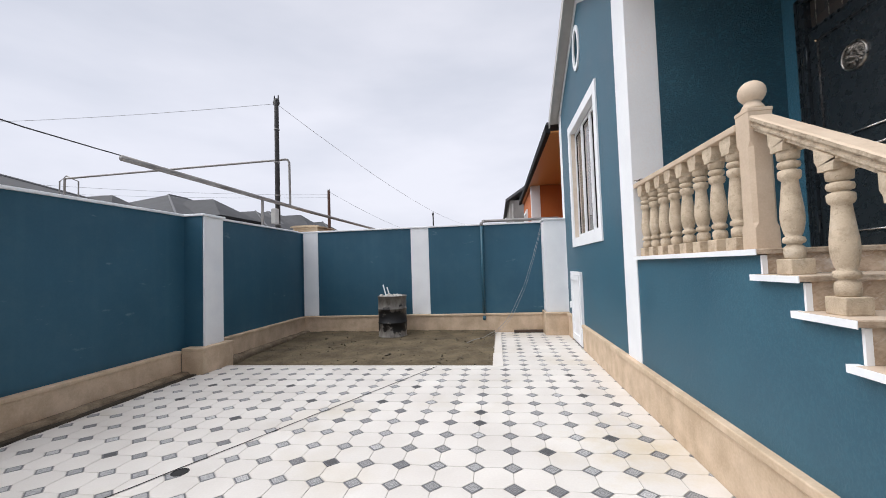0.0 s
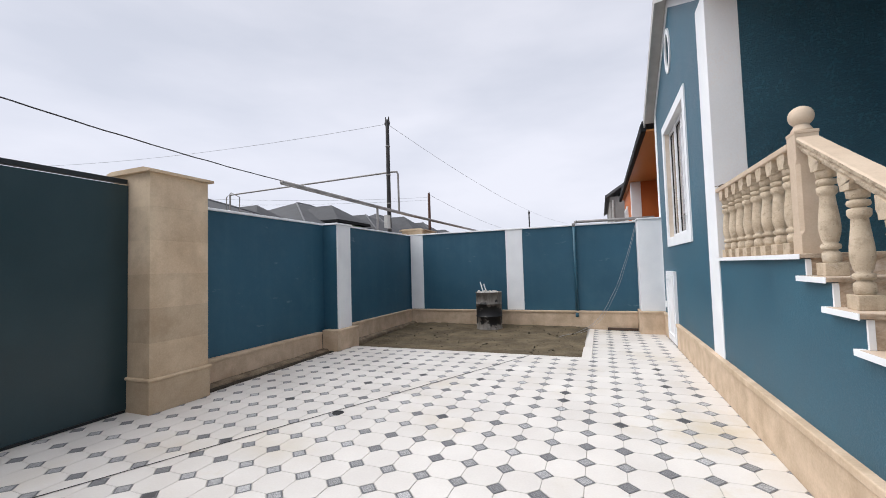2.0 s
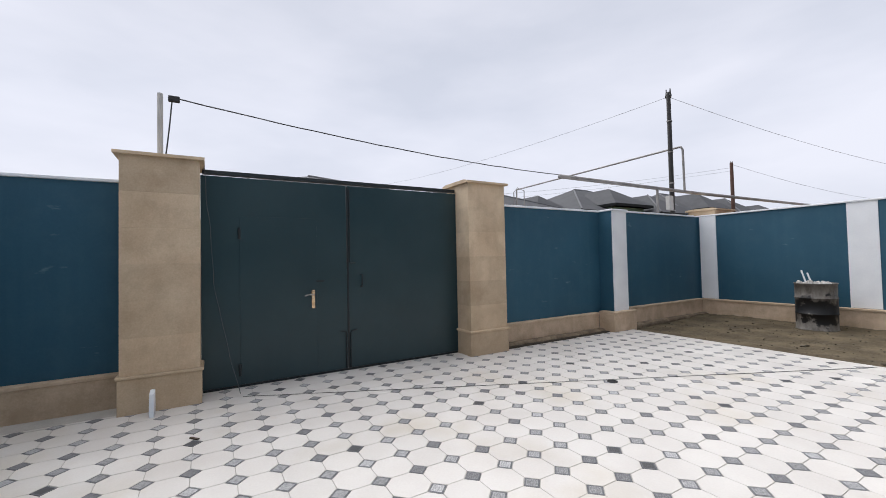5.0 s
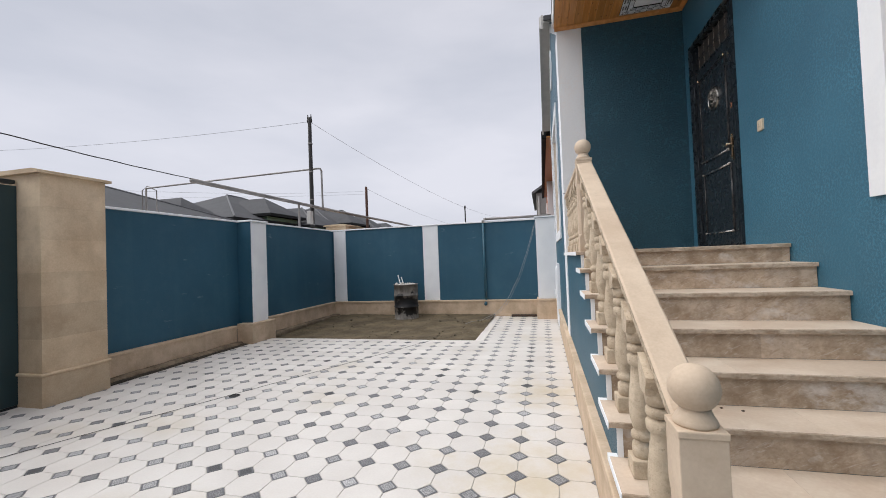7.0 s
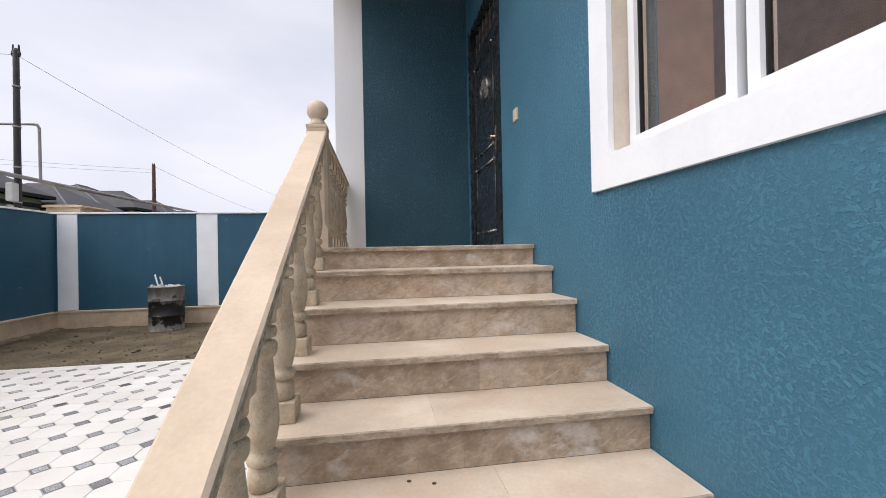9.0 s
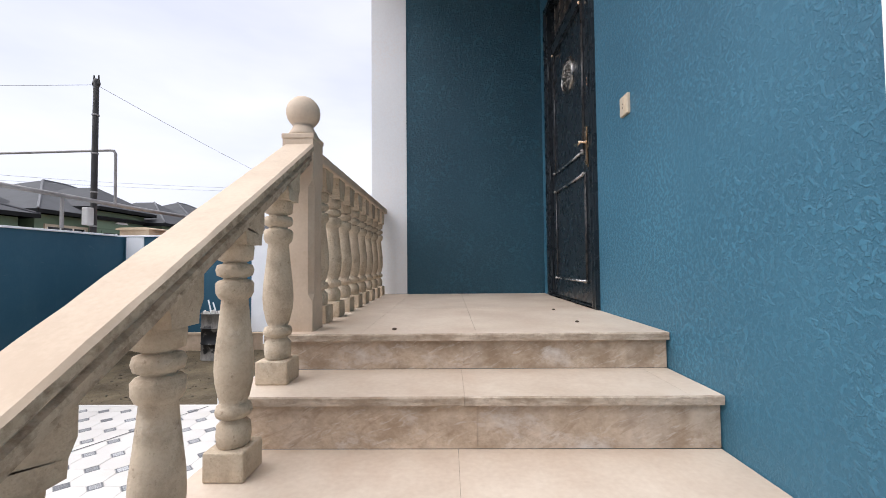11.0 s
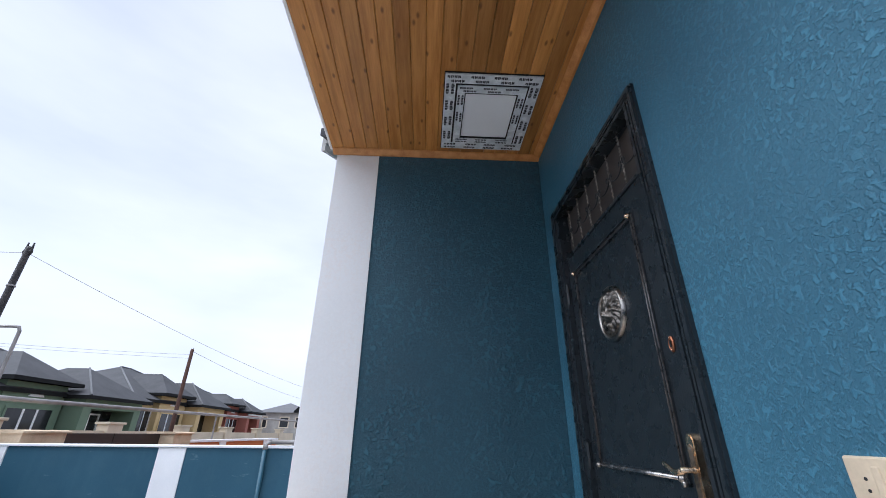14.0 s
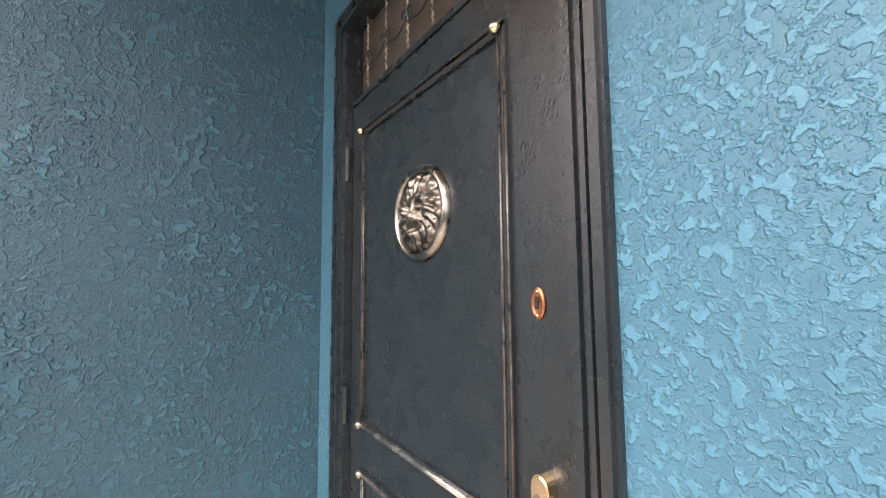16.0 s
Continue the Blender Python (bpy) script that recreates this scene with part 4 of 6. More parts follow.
def baluster(place, top_front, top_back, group, label, tall=1.0):
    """A turned baluster on a square foot, with a block over it that is cut to the rail's slope."""
    b = thing("baluster", place, label, "baluster", group)
    part("foot", box(-0.056, -0.056, 0.0, 0.056, 0.056, 0.08, 0.005), M_cast, b)
    part("shaft", lathe([(r, 0.078 + (z - 0.078) * tall) for r, z in PROFILE]), M_cast, b, smooth=True)
    part("cap_block", prism([(-0.044, 0.078 + 0.530 * tall), (0.044, 0.078 + 0.530 * tall), (0.046, 0.078 + 0.556 * tall), (0.052, 0.078 + 0.566 * tall), (0.060, 0.078 + 0.580 * tall), (0.060, top_back),
                             (-0.060, top_front), (-0.060, 0.078 + 0.580 * tall), (-0.052, 0.078 + 0.566 * tall), (-0.046, 0.078 + 0.556 * tall)], "x", -0.055, 0.055), M_cast, b)
    return b


RAIL_X = 1.468
SLOPE = (2.278 - 0.972) / (2.37 - 0.13)


def rail_under(y):
    return 0.972 + SLOPE * (y - 0.13) - 0.085


def rail_drift(y):
    """The stair rail runs slightly out of line, away from the house at its foot."""
    return 0.006 + 0.054 * (2.39 - y) / 2.26


for k in range(1, 8):
    y = NOSE[k] + 0.178
    base = TREAD[k]
    baluster((RAIL_X + 0.5 * rail_drift(y), y, base), rail_under(y - 0.06) - base + 0.012, rail_under(y + 0.06) - base + 0.012, "stair balusters", "turned cream cast stone baluster on a step", 1.06)
level = baluster((RAIL_X, 2.655, TREAD[0]), 0.716, 0.716, "landing balusters", "turned cream cast stone baluster on the landing edge")
for k in range(1, 8):
    copy_thing(level, pose(RAIL_X, 2.655 + 0.220 * k, TREAD[0]))


def newel(place, height, label):
    p = thing("newel_post", place, label, "post", "newel posts")
    h, c = 0.0635, 0.020
    bm = bmesh.new()
    rings = []
    for z, cc in ((0, 0.002), (0.12, 0.002), (0.15, c), (height - 0.20, c), (height - 0.17, 0.002), (height, 0.002)):
        pts = [(h - cc, -h), (h, -h + cc), (h, h - cc), (h - cc, h), (-h + cc, h), (-h, h - cc), (-h, -h + cc), (-h + cc, -h)]
        rings.append([bm.verts.new((u, v, z)) for u, v in pts])
    for a, b in zip(rings, rings[1:]):
        for k in range(8):
            bm.faces.new((a[k], a[(k + 1) % 8], b[(k + 1) % 8], b[k]))
    bm.faces.new(rings[0][::-1]), bm.faces.new(rings[-1])
    part("shaft", bm, M_cast_smooth, p)
    part("cap", box(-0.067, -0.067, height, 0.067, 0.067, height + 0.022, 0.004), M_cast_smooth, p)
    prof = [(0.058, height + 0.022), (0.060, height + 0.030), (0.056, height + 0.040), (0.046, height + 0.056), (0.040, height + 0.070)]
    zc = height + 0.070 + 0.058
    prof += [(0.070 * math.sin(a), zc - 0.070 * math.cos(a)) for a in [0.58 + (math.pi - 0.58) * k / 14 for k in range(14)]] + [(0.004, zc + 0.070)]
    part("ball_finial", lathe(prof, n=28), M_cast_smooth, p, smooth=True)
    return p


newel((1.470, 2.455, TREAD[0]), 2.340 - 0.022 - TREAD[0], "square cream cast stone newel post with a ball on top")
newel((1.504, 0.068, TREAD[8]), 0.975 - TREAD[8], "square cream cast stone newel post at the steps' foot")
hr = thing("handrail", (RAIL_X, 0, 0), "sloping cream cast stone handrail along the steps", "handrail")
TOP_SEC = [(-0.063, -0.006), (-0.063, -0.024), (-0.057, -0.031), (0.057, -0.031), (0.063, -0.024), (0.063, -0.006), (0.054, 0.003), (-0.054, 0.003)]
LOW_SEC = [(-0.047, -0.0315), (-0.047, -0.043), (-0.057, -0.049), (-0.057, -0.062), (-0.046, -0.070), (-0.046, -0.085), (0.046, -0.085), (0.046, -0.070), (0.057, -0.062), (0.057, -0.049), (0.047, -0.043), (0.047, -0.0315)]
for name, sec in (("rail_top", TOP_SEC), ("rail_moulding", LOW_SEC)):
    bm = bmesh.new()
    ends = []
    for i in range(91):
        y = 0.132 + 2.26 * i / 90
        ring_ = []
        for k, (u, w) in enumerate(sec):
            q = Vector((k * 3.7, y * 14, 0.5))
            wear = 0.0022 * noise.noise(q) + 0.0012 * noise.noise(q * 3.3)
            ring_.append(bm.verts.new((u * (1 - abs(wear) * 6) + rail_drift(y), y, 0.972 + SLOPE * (y - 0.13) + w + wear)))
        ends.append(ring_)
    for a, c in zip(ends, ends[1:]):
        for k in range(len(sec)):
            j = (k + 1) % len(sec)
            f = bm.faces.new((a[k], a[j], c[j], c[k]))
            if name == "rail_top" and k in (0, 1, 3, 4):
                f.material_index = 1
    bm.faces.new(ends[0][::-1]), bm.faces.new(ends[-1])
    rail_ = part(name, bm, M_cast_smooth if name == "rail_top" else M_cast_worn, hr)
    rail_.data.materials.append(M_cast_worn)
lr = thing("landing_rail", (RAIL_X, 3.4, 2.235), "level cream cast stone rail along the landing", "handrail")
part("rail", box(-0.068, 2.520 - 3.4, 0.008, 0.068, BACK - 0.008 - 3.4, 0.052, 0.008), M_cast_smooth, lr)

# ---- entrance door ----
dr = thing("door_1", (INNER, 3.575, TREAD[0]), "black steel entrance door with a round metal boss", "door", kind="structure")
H = 2.413
part("door_frame", prism(rect(-0.535, 0.0, 0.582, H), "x", -0.014, 0.12, holes=[rect(-0.452, 0.012, 0.475, H - 0.066)]), M_door, dr)
for d, e in ((0.006, 0.018), (0.030, 0.010), (0.050, 0.016)):
    part("frame_bead", prism(rect(-0.535 + d, 0.004, 0.582 - d, H - d), "x", -0.024, -0.0135, holes=[rect(-0.535 + d + e, 0.006, 0.582 - d - e, H - d - e)]), M_door, dr)
part("frame_back", box(0.10, -0.451, 0.013, 0.118, 0.474, H - 0.067), M_gap, dr)
leaf = part("leaf", box(0.012, -0.447, 0.016, 0.055, 0.470, 2.040, 0.004), M_door, dr)
part("transom_bar", box(0.008, -0.4515, 2.043, 0.06, 0.4745, 2.062, 0.004), M_door, dr)
part("transom_pane", box(0.05, -0.4515, 2.0625, 0.056, 0.4745, H - 0.0665), M_transom, dr, "dull brown glass over the door")
BARS = (0.382, 0.242, 0.105, -0.027, -0.161, -0.294)
for y in BARS:
    part("grille_bar", tube([(0.026 + 0.0022 * math.sin(i * 1.9), y + 0.0022 * math.cos(i * 1.9), 2.088 + 0.256 * i / 40) for i in range(41)], 0.0036, 6), M_twist, dr)
for ya, yb in zip((0.470,) + BARS, BARS + (-0.448,)):
    m, w = (ya + yb) / 2, (ya - yb) / 2
    line = []
    for i in range(25):
        a_ = math.pi * i / 24
        line.append((0.024, m + (w - 0.006) * math.cos(a_), 2.198 - 0.042 * math.sin(a_)))
    curl0 = [(0.022, ya - 0.006 - 0.011 * (1 - math.cos(t_)), 2.198 + 0.013 * math.sin(t_)) for t_ in (3.9, 3.3, 2.7, 2.1, 1.5, 0.9, 0.4)]
    curl1 = [(0.022, yb + 0.006 + 0.011 * (1 - math.cos(t_)), 2.198 + 0.013 * math.sin(t_)) for t_ in (0.4, 0.9, 1.5, 2.1, 2.7, 3.3, 3.9)]
    part("grille_scroll", tube(curl0 + line + curl1, 0.0032, 6), M_gate_dark, dr)


def panel(z0, z1, y0, y1, upper):
    """A sunk panel: a dark strip painted as shadow at its head or a bright bead, thin double beads at its sides, and a
    stud in each corner.
    """
    part("panel", prism(rect(y0 - 0.012, z0 - 0.012, y1 + 0.012, z1 + 0.012), "x", 0.0045, 0.0125, holes=[rect(y0 + 0.012, z0 + 0.012, y1 - 0.012, z1 - 0.012)]), M_door, leaf)
    if upper:
        # Black strip paints the shadow line under the head rail.
        part("groove", box(0.0036, y0 + 0.012, z1 - 0.008, 0.0046, y1 - 0.006, z1 + 0.004), M_gap, leaf, "dark strip for the shadow at the panel's head")
        part("head_rail", box(-0.004, y0 - 0.012, z1 + 0.0045, 0.0044, y1 + 0.012, z1 + 0.012, 0.002), M_door, leaf)
    else:
        part("bead", tube([(0.003, y0, z1), (0.003, y1, z1)], 0.0085, 10), M_worn, leaf, "bright worn metal bead", smooth=True)
    part("bead", tube([(0.003, y0, z0), (0.003, y1, z0)], 0.0075, 10), M_worn, leaf, "bright worn metal bead", smooth=True)
    for yy, r in ((y0 - 0.009, 0.0034), (y0 + 0.009, 0.0034), (y1 + 0.004, 0.003), (y1 - 0.008, 0.003)):
        part("side_bead", tube([(0.003, yy, z0 + 0.004), (0.003, yy, z1 - 0.002)], r, 8), M_bead, leaf, smooth=True)
    for yy in (y0 + 0.010, y1 + 0.006):
        for zz in (z0, z1):
            part("stud", lathe([(0.013, 0), (0.0132, 0.005), (0.010, 0.011), (0.005, 0.0145), (0.001, 0.0155)], n=14), M_brass if zz > 1.5 else M_steel, leaf, smooth=True).matrix_local = pose(-0.001, yy, zz, 0, -90, 0)


panel(0.966, 1.918, -0.305, 0.360, True)
panel(0.15, 0.820, -0.318, 0.352, False)

# round boss in relief on the door: a dished rim, a muzzle, brows and a mane of curled locks
bm = bmesh.new()
rings = []
na, nr = 96, 44


def bump_at(u, v, cu, cv, su, sv, h):
    return h * math.exp(-(((u - cu) / su) ** 2 + ((v - cv) / sv) ** 2))


for i in range(nr + 1):
    r = 0.124 * i / nr
    row = []
    for k in range(na):
        a = 2 * math.pi * k / na
        u, v = r * math.cos(a), r * math.sin(a)
        if r < 0.104:
            mane = min(max((math.hypot(u * 1.15, v - 0.004) - 0.040) / 0.022, 0), 1)
            swirl = a * 9 + 34 * r + 1.6 * noise.noise(Vector((u * 22, v * 22, 0.7)))
            lock = abs(math.sin(swirl)) ** 0.7
            h = 0.004 + 0.016 * (1 - (r / 0.11) ** 2) + mane * (0.012 * lock - 0.004 + 0.006 * noise.noise(Vector((u * 55, v * 55, 0.3))))
            h += bump_at(u, v, 0, 0.018, 0.013, 0.030, 0.012) + bump_at(u, v, 0, -0.014, 0.019, 0.017, 0.019) + bump_at(u, v, 0, -0.060, 0.017, 0.013, 0.014)
            h -= bump_at(u, v, 0, -0.039, 0.026, 0.006, 0.012)
            for sg in (-1, 1):
                h += bump_at(u, v, sg * 0.026, 0.031, 0.016, 0.008, 0.009) + bump_at(u, v, sg * 0.024, -0.024, 0.014, 0.012, 0.008) + bump_at(u, v, sg * 0.052, 0.008, 0.013, 0.013, 0.009)
                h -= bump_at(u, v, sg * 0.023, 0.015, 0.010, 0.007, 0.013)
            if r > 0.094:
                h = h + (0.003 - h) * (r - 0.094) / 0.010
        else:
            h = 0.003 if i < nr else 0.0
        row.append(bm.verts.new((-h, -u, v)))
    rings.append(row)
for a, b in zip(rings[1:], rings[2:]):
    for k in range(na):
        bm.faces.new((a[k], a[(k + 1) % na], b[(k + 1) % na], b[k]))
bm.faces.new(rings[1])
for v in rings[0]:
    bm.verts.remove(v)
boss = part("boss", bm, M_boss, leaf, "round metal boss with an animal head in relief", smooth=True)
rim = [(0.103, 0.002), (0.104, 0.010), (0.107, 0.0155), (0.112, 0.018), (0.118, 0.0165), (0.1225, 0.011), (0.1245, 0.004), (0.125, 0.0)]
bm = lathe([(0.1035, -0.001)] + rim, n=64)
bmesh.ops.delete(bm, geom=[f for f in bm.faces if len(f.verts) > 4], context="FACES")
part("rim", bm, M_rim, boss, "bright worn rim of the boss", smooth=True).matrix_local = pose(0.0, 0, 0, 0, -90, 0)
boss.location = (0.011, 0.008, 1.589)
boss.scale = (1.0, 1.02, 1.0)
esc = part("escutcheon", lathe([(0.017, 0), (0.017, 0.003), (0.0135, 0.006), (0.010, 0.0045), (0.002, 0.004)], n=20), M_copper, leaf, "copper coloured keyhole cover")
esc.matrix_local = pose(0.011, -0.378, 1.373, 0, -90, 0) @ Matrix.Diagonal((1.65, 0.9, 1, 1))
part("keyhole", box(0.003, -0.3815, 1.363, 0.0075, -0.3745, 1.385, 0.001), M_gap, leaf)
for dz in (-0.021, 0.021):
    part("pin", lathe([(0.0035, 0), (0.003, 0.002), (0.001, 0.003)], n=8), M_brass, leaf).matrix_local = pose(0.0062, -0.378, 1.373 + dz, 0, -90, 0)
PY_ = -0.387


def rounded(w, r, z0, z1):
    """A tall outline with half-round ends."""
    arc = [(PY_ + w * math.cos(t_), z1 - r + r * math.sin(t_)) for t_ in [math.pi * k / 12 for k in range(13)]]
    return arc + [(p, z0 + z1 - q) for p, q in arc[::-1]]


plate = part("handle_plate", prism(rounded(0.0195, 0.026, 0.842, 1.096), "x", -0.010, 0.0115), M_brass, leaf, "long brass handle plate")
part("plate_rib", prism(rounded(0.0165, 0.020, 1.030, 1.092), "x", -0.013, -0.0102), M_brass, plate)
part("plate_inlay", prism(rounded(0.0105, 0.0105, 0.86, 1.066), "x", -0.0145, -0.0104), M_aged_brass, plate, "darker inner face of the plate")
for zz in (1.054, 0.905):
    part("screw", lathe([(0.0042, 0), (0.004, 0.0015), (0.001, 0.002)], n=10), M_steel, plate).matrix_local = pose(-0.0146, PY_, zz, 0, -90, 0)
part("neck", lathe([(0.012, 0), (0.011, 0.006), (0.008, 0.012), (0.008, 0.044), (0.006, 0.047)], n=14), M_brass, plate, smooth=True).matrix_local = pose(-0.010, PY_, 0.996, 0, -90, 0)
LEVER = [(-0.046, PY_ - 0.002, 0.996, 0.0085), (-0.050, PY_ + 0.014, 0.991, 0.0085), (-0.052, PY_ + 0.030, 0.987, 0.008), (-0.053, PY_ + 0.048, 0.989, 0.0075), (-0.053, PY_ + 0.066, 0.997, 0.007),
         (-0.052, PY_ + 0.084, 1.004, 0.0062), (-0.050, PY_ + 0.102, 1.008, 0.0055), (-0.046, PY_ + 0.116, 1.007, 0.0045)]
bm = bmesh.new()
prev = None
for x_, y_, z_, r_ in LEVER:
    cur = [bm.verts.new((x_ + 0.8 * r_ * math.cos(t_), y_, z_ + 1.15 * r_ * math.sin(t_))) for t_ in [2 * math.pi * k / 12 for k in range(12)]]
    if prev:
        for k in range(12):
            bm.faces.new((prev[k], prev[(k + 1) % 12], cur[(k + 1) % 12], cur[k]))
    else:
        bm.faces.new(cur[::-1])
    prev = cur
bm.faces.new(prev)
lever = part("lever", bm, M_brass, plate, "curved brass lever", smooth=True)
part("hub", lathe([(0.010, 0), (0.010, 0.012), (0.006, 0.014)], n=14), M_steel, leaf, "round steel knob under the lever", smooth=True).matrix_local = pose(0.004, -0.300, 0.952, 0, -90, 0)
part("lock_cylinder", lathe([(0.009, 0), (0.009, 0.010), (0.003, 0.011)], n=14), M_steel, plate).matrix_local = pose(-0.013, PY_, 0.878, 0, -90, 0)
for z in (1.83, 1.0, 0.22):
    part("hinge", tube([(-0.004, 0.480, z - 0.06), (-0.004, 0.480, z + 0.06)], 0.011, 10), M_gate_dark, dr)

# socket
sw = thing("wall_socket", (INNER, 2.659, 2.539), "cream plastic socket with a switch on the blue wall", "socket")
part("plate", box(-0.014, -0.042, -0.047, 0.006, 0.042, 0.047, 0.004), M_switch, sw)
part("rocker", box(-0.0175, -0.024, -0.031, -0.012, -0.010, 0.031, 0.002), M_switch, sw)
for dz in (-0.0095, 0.0095):
    part("pin_hole", lathe([(0.0032, 0), (0.0032, 0.0012), (0.0005, 0.0013)], n=10), M_gap, sw).matrix_local = pose(-0.0135, 0.008, dz, 0, -90, 0)

# attic hatch in the ceiling, still in its printed film
ah = thing("attic_hatch", (2.468, 3.895, 4.559), "white attic hatch with printed film on its frame", "hatch")
part("outer_frame", prism(rect(-0.292, -0.335, 0.292, 0.335), "z", -0.018, 0.0, holes=[rect(-0.225, -0.268, 0.225, 0.268)]), M_film, ah)
part("inner_frame", prism(rect(-0.213, -0.256, 0.213, 0.256), "z", -0.028, -0.001, holes=[rect(-0.165, -0.205, 0.165, 0.205)]), M_film, ah)
part("leaf", box(-0.17, -0.21, -0.016, 0.17, 0.21, -0.004), M_pvc, ah)
part("rim", prism(rect(-0.2245, -0.2675, 0.2245, 0.2675), "z", -0.0185, -0.001, holes=[rect(-0.2135, -0.2565, 0.2135, 0.2565)]), M_gap, ah)
part("rim", prism(rect(-0.297, -0.340, 0.297, 0.340), "z", -0.008, 0.0, holes=[rect(-0.2925, -0.3355, 0.2925, 0.3355)]), M_gap, ah)
part("rim", prism(rect(-0.166, -0.206, 0.166, 0.206), "z", -0.0285, -0.016, holes=[rect(-0.160, -0.200, 0.160, 0.200)]), M_gap, ah)
rng = random.Random(7)


row = bmesh.new()


def print_bars(x0, y0, x1, y1, z, along):
    p = 0.0
    length = (x1 - x0) if along == "x" else (y1 - y0)
    while p < length - 0.085:
        for k in range(4):
            a = p + k * 0.021
            for s in (0, 1):
                lo, hi = (0.15, 0.85) if (k + s) % 2 else (0.2, 0.75)
                if along == "x":
                    box(x0 + a + s * 0.009, y0 + (y1 - y0) * lo, z, x0 + a + s * 0.009 + 0.0075, y0 + (y1 - y0) * hi, z + 0.001, 0, row)
                else:
                    box(x0 + (x1 - x0) * lo, y0 + a + s * 0.009, z, x0 + (x1 - x0) * hi, y0 + a + s * 0.009 + 0.0075, z + 0.001, 0, row)
        p += 0.145 + rng.uniform(-0.01, 0.01)


for off, w, z, hx, hy in ((0.292, 0.067, -0.0195, 0.292, 0.335), (0.213, 0.048, -0.0295, 0.213, 0.256)):
    for lane in (0.06, 0.54):
        a, b = w * lane, w * (lane + 0.40)
        print_bars(-hx + 0.01 + lane * 0.05, -hy + a, hx - 0.01, -hy + b, z, "x")
        print_bars(-hx + 0.02, hy - b, hx - 0.01, hy - a, z, "x")
        print_bars(-hx + a, -hy + 0.07, -hx + b, hy - 0.07, z, "y")
        print_bars(hx - b, -hy + 0.08, hx - a, hy - 0.07, z, "y")
tagged(part("film_print", row, M_ink, ah, "dark printing on the film"), kind="stuff")

# ---- street gate ----
def gate_post(name_y, y0, y1, x0, x1, label, tall=2.625):
    cx, cy = (x0 + x1) / 2, (y0 + y1) / 2
    g = thing("gate_post", (cx, cy, -0.02), label, "post", "limestone gate posts")
    hx, hy = (x1 - x0) / 2, (y1 - y0) / 2
    part("base", box(-hx, -hy, 0, hx, hy, 0.37, 0.006), M_block, g)
    part("base_moulding", box(-hx - 0.02, -hy - 0.02, 0.371, hx + 0.02, hy + 0.02, 0.405, 0.012), M_block, g)
    n, z = 6, 0.406
    hh = (tall + 0.02 - z) / n
    for k in range(n):
        part("stone_block", box(-hx + 0.015, -hy + 0.015, z, hx - 0.015, hy - 0.015, z + hh - 0.0005, 0.0015), M_block, g)
        z += hh
    part("cap", prism([(-hx - 0.035, 0), (hx + 0.035, 0), (hx + 0.035, 0.030), (hx - 0.06, 0.052), (-hx + 0.06, 0.052), (-hx - 0.035, 0.030)], "y", -hy - 0.035, hy + 0.035), M_block, g).location = (0, 0, z)
    return g


gate_post(0, 2.036, 2.77, -5.10, -4.43, "beige limestone block gate post with a flat cap", 2.67)
gate_post(0, -2.20, -1.475, -5.10, -4.43, "beige limestone block gate post with a flat cap", 2.63)
gt = thing("gate", (-4.835, 0.28, 0.0), "dark grey-green steel double gate with a wicket door", "gate")
SPL = 0.252 - 0.28
sl = part("leaf", box(-0.03, -1.765, 0.03, 0.03, SPL - 0.008, 2.545, 0.003), M_gate, gt)
nl = part("leaf", box(-0.03, SPL + 0.008, 0.03, 0.026, 1.765, 2.545, 0.003), M_gate, gt)
part("top_rail", box(-0.04, -1.75, 2.562, 0.035, 1.75, 2.612, 0.004), M_gate_dark, gt)
part("bottom_rail", box(-0.035, -1.75, 0.0, 0.025, 1.75, 0.026), M_gate_dark, gt)
wk = part("wicket", box(0.031, -1.36, 0.04, 0.036, -0.44, 2.07, 0.002), M_gate, sl)
for z in (0.21, 1.86):
    part("hinge", tube([(0.045, -1.365, z - 0.07), (0.045, -1.365, z + 0.07)], 0.016, 10), M_gate_dark, sl)
pl = part("handle_plate", box(0.0365, -0.515, 0.885, 0.044, -0.473, 1.125, 0.006), M_brass, wk, "brass handle plate")
part("lever", tube([(0.044, -0.494, 1.065), (0.085, -0.494, 1.065), (0.09, -0.51, 1.067), (0.09, -0.56, 1.071), (0.088, -0.61, 1.053)], 0.009, 8), M_steel, pl)
part("bolt", tube([(0.04, -0.455, 1.24), (0.045, -0.35, 1.24)], 0.009, 8), M_gate_dark, sl)
part("closing_strip", box(0.027, SPL - 0.006, 0.04, 0.04, SPL + 0.018, 2.53, 0.002), M_gate_dark, nl)
part("bolt_rod", tube([(0.045, SPL + 0.03, 2.50), (0.045, SPL + 0.03, 1.485), (0.05, SPL + 0.04, 1.47), (0.05, SPL + 0.11, 1.47)], 0.008, 8), M_gate_dark, nl)
part("bolt_rod", tube([(0.045, SPL + 0.03, 0.04), (0.045, SPL + 0.03, 0.52), (0.05, SPL + 0.04, 0.535), (0.05, SPL + 0.12, 0.55)], 0.008, 8), M_gate_dark, nl)
part("bolt_rod", tube([(0.045, SPL - 0.03, 0.04), (0.045, SPL - 0.03, 0.52), (0.05, SPL - 0.04, 0.535), (0.05, SPL - 0.11, 0.55)], 0.008, 8), M_gate_dark, sl)
part("pull_handle", tube([(0.026, 0.165, 1.14), (0.075, 0.165, 1.14), (0.08, 0.165, 1.16), (0.08, 0.165, 1.28), (0.075, 0.165, 1.30), (0.026, 0.165, 1.30)], 0.010, 8), M_gate_dark, nl)
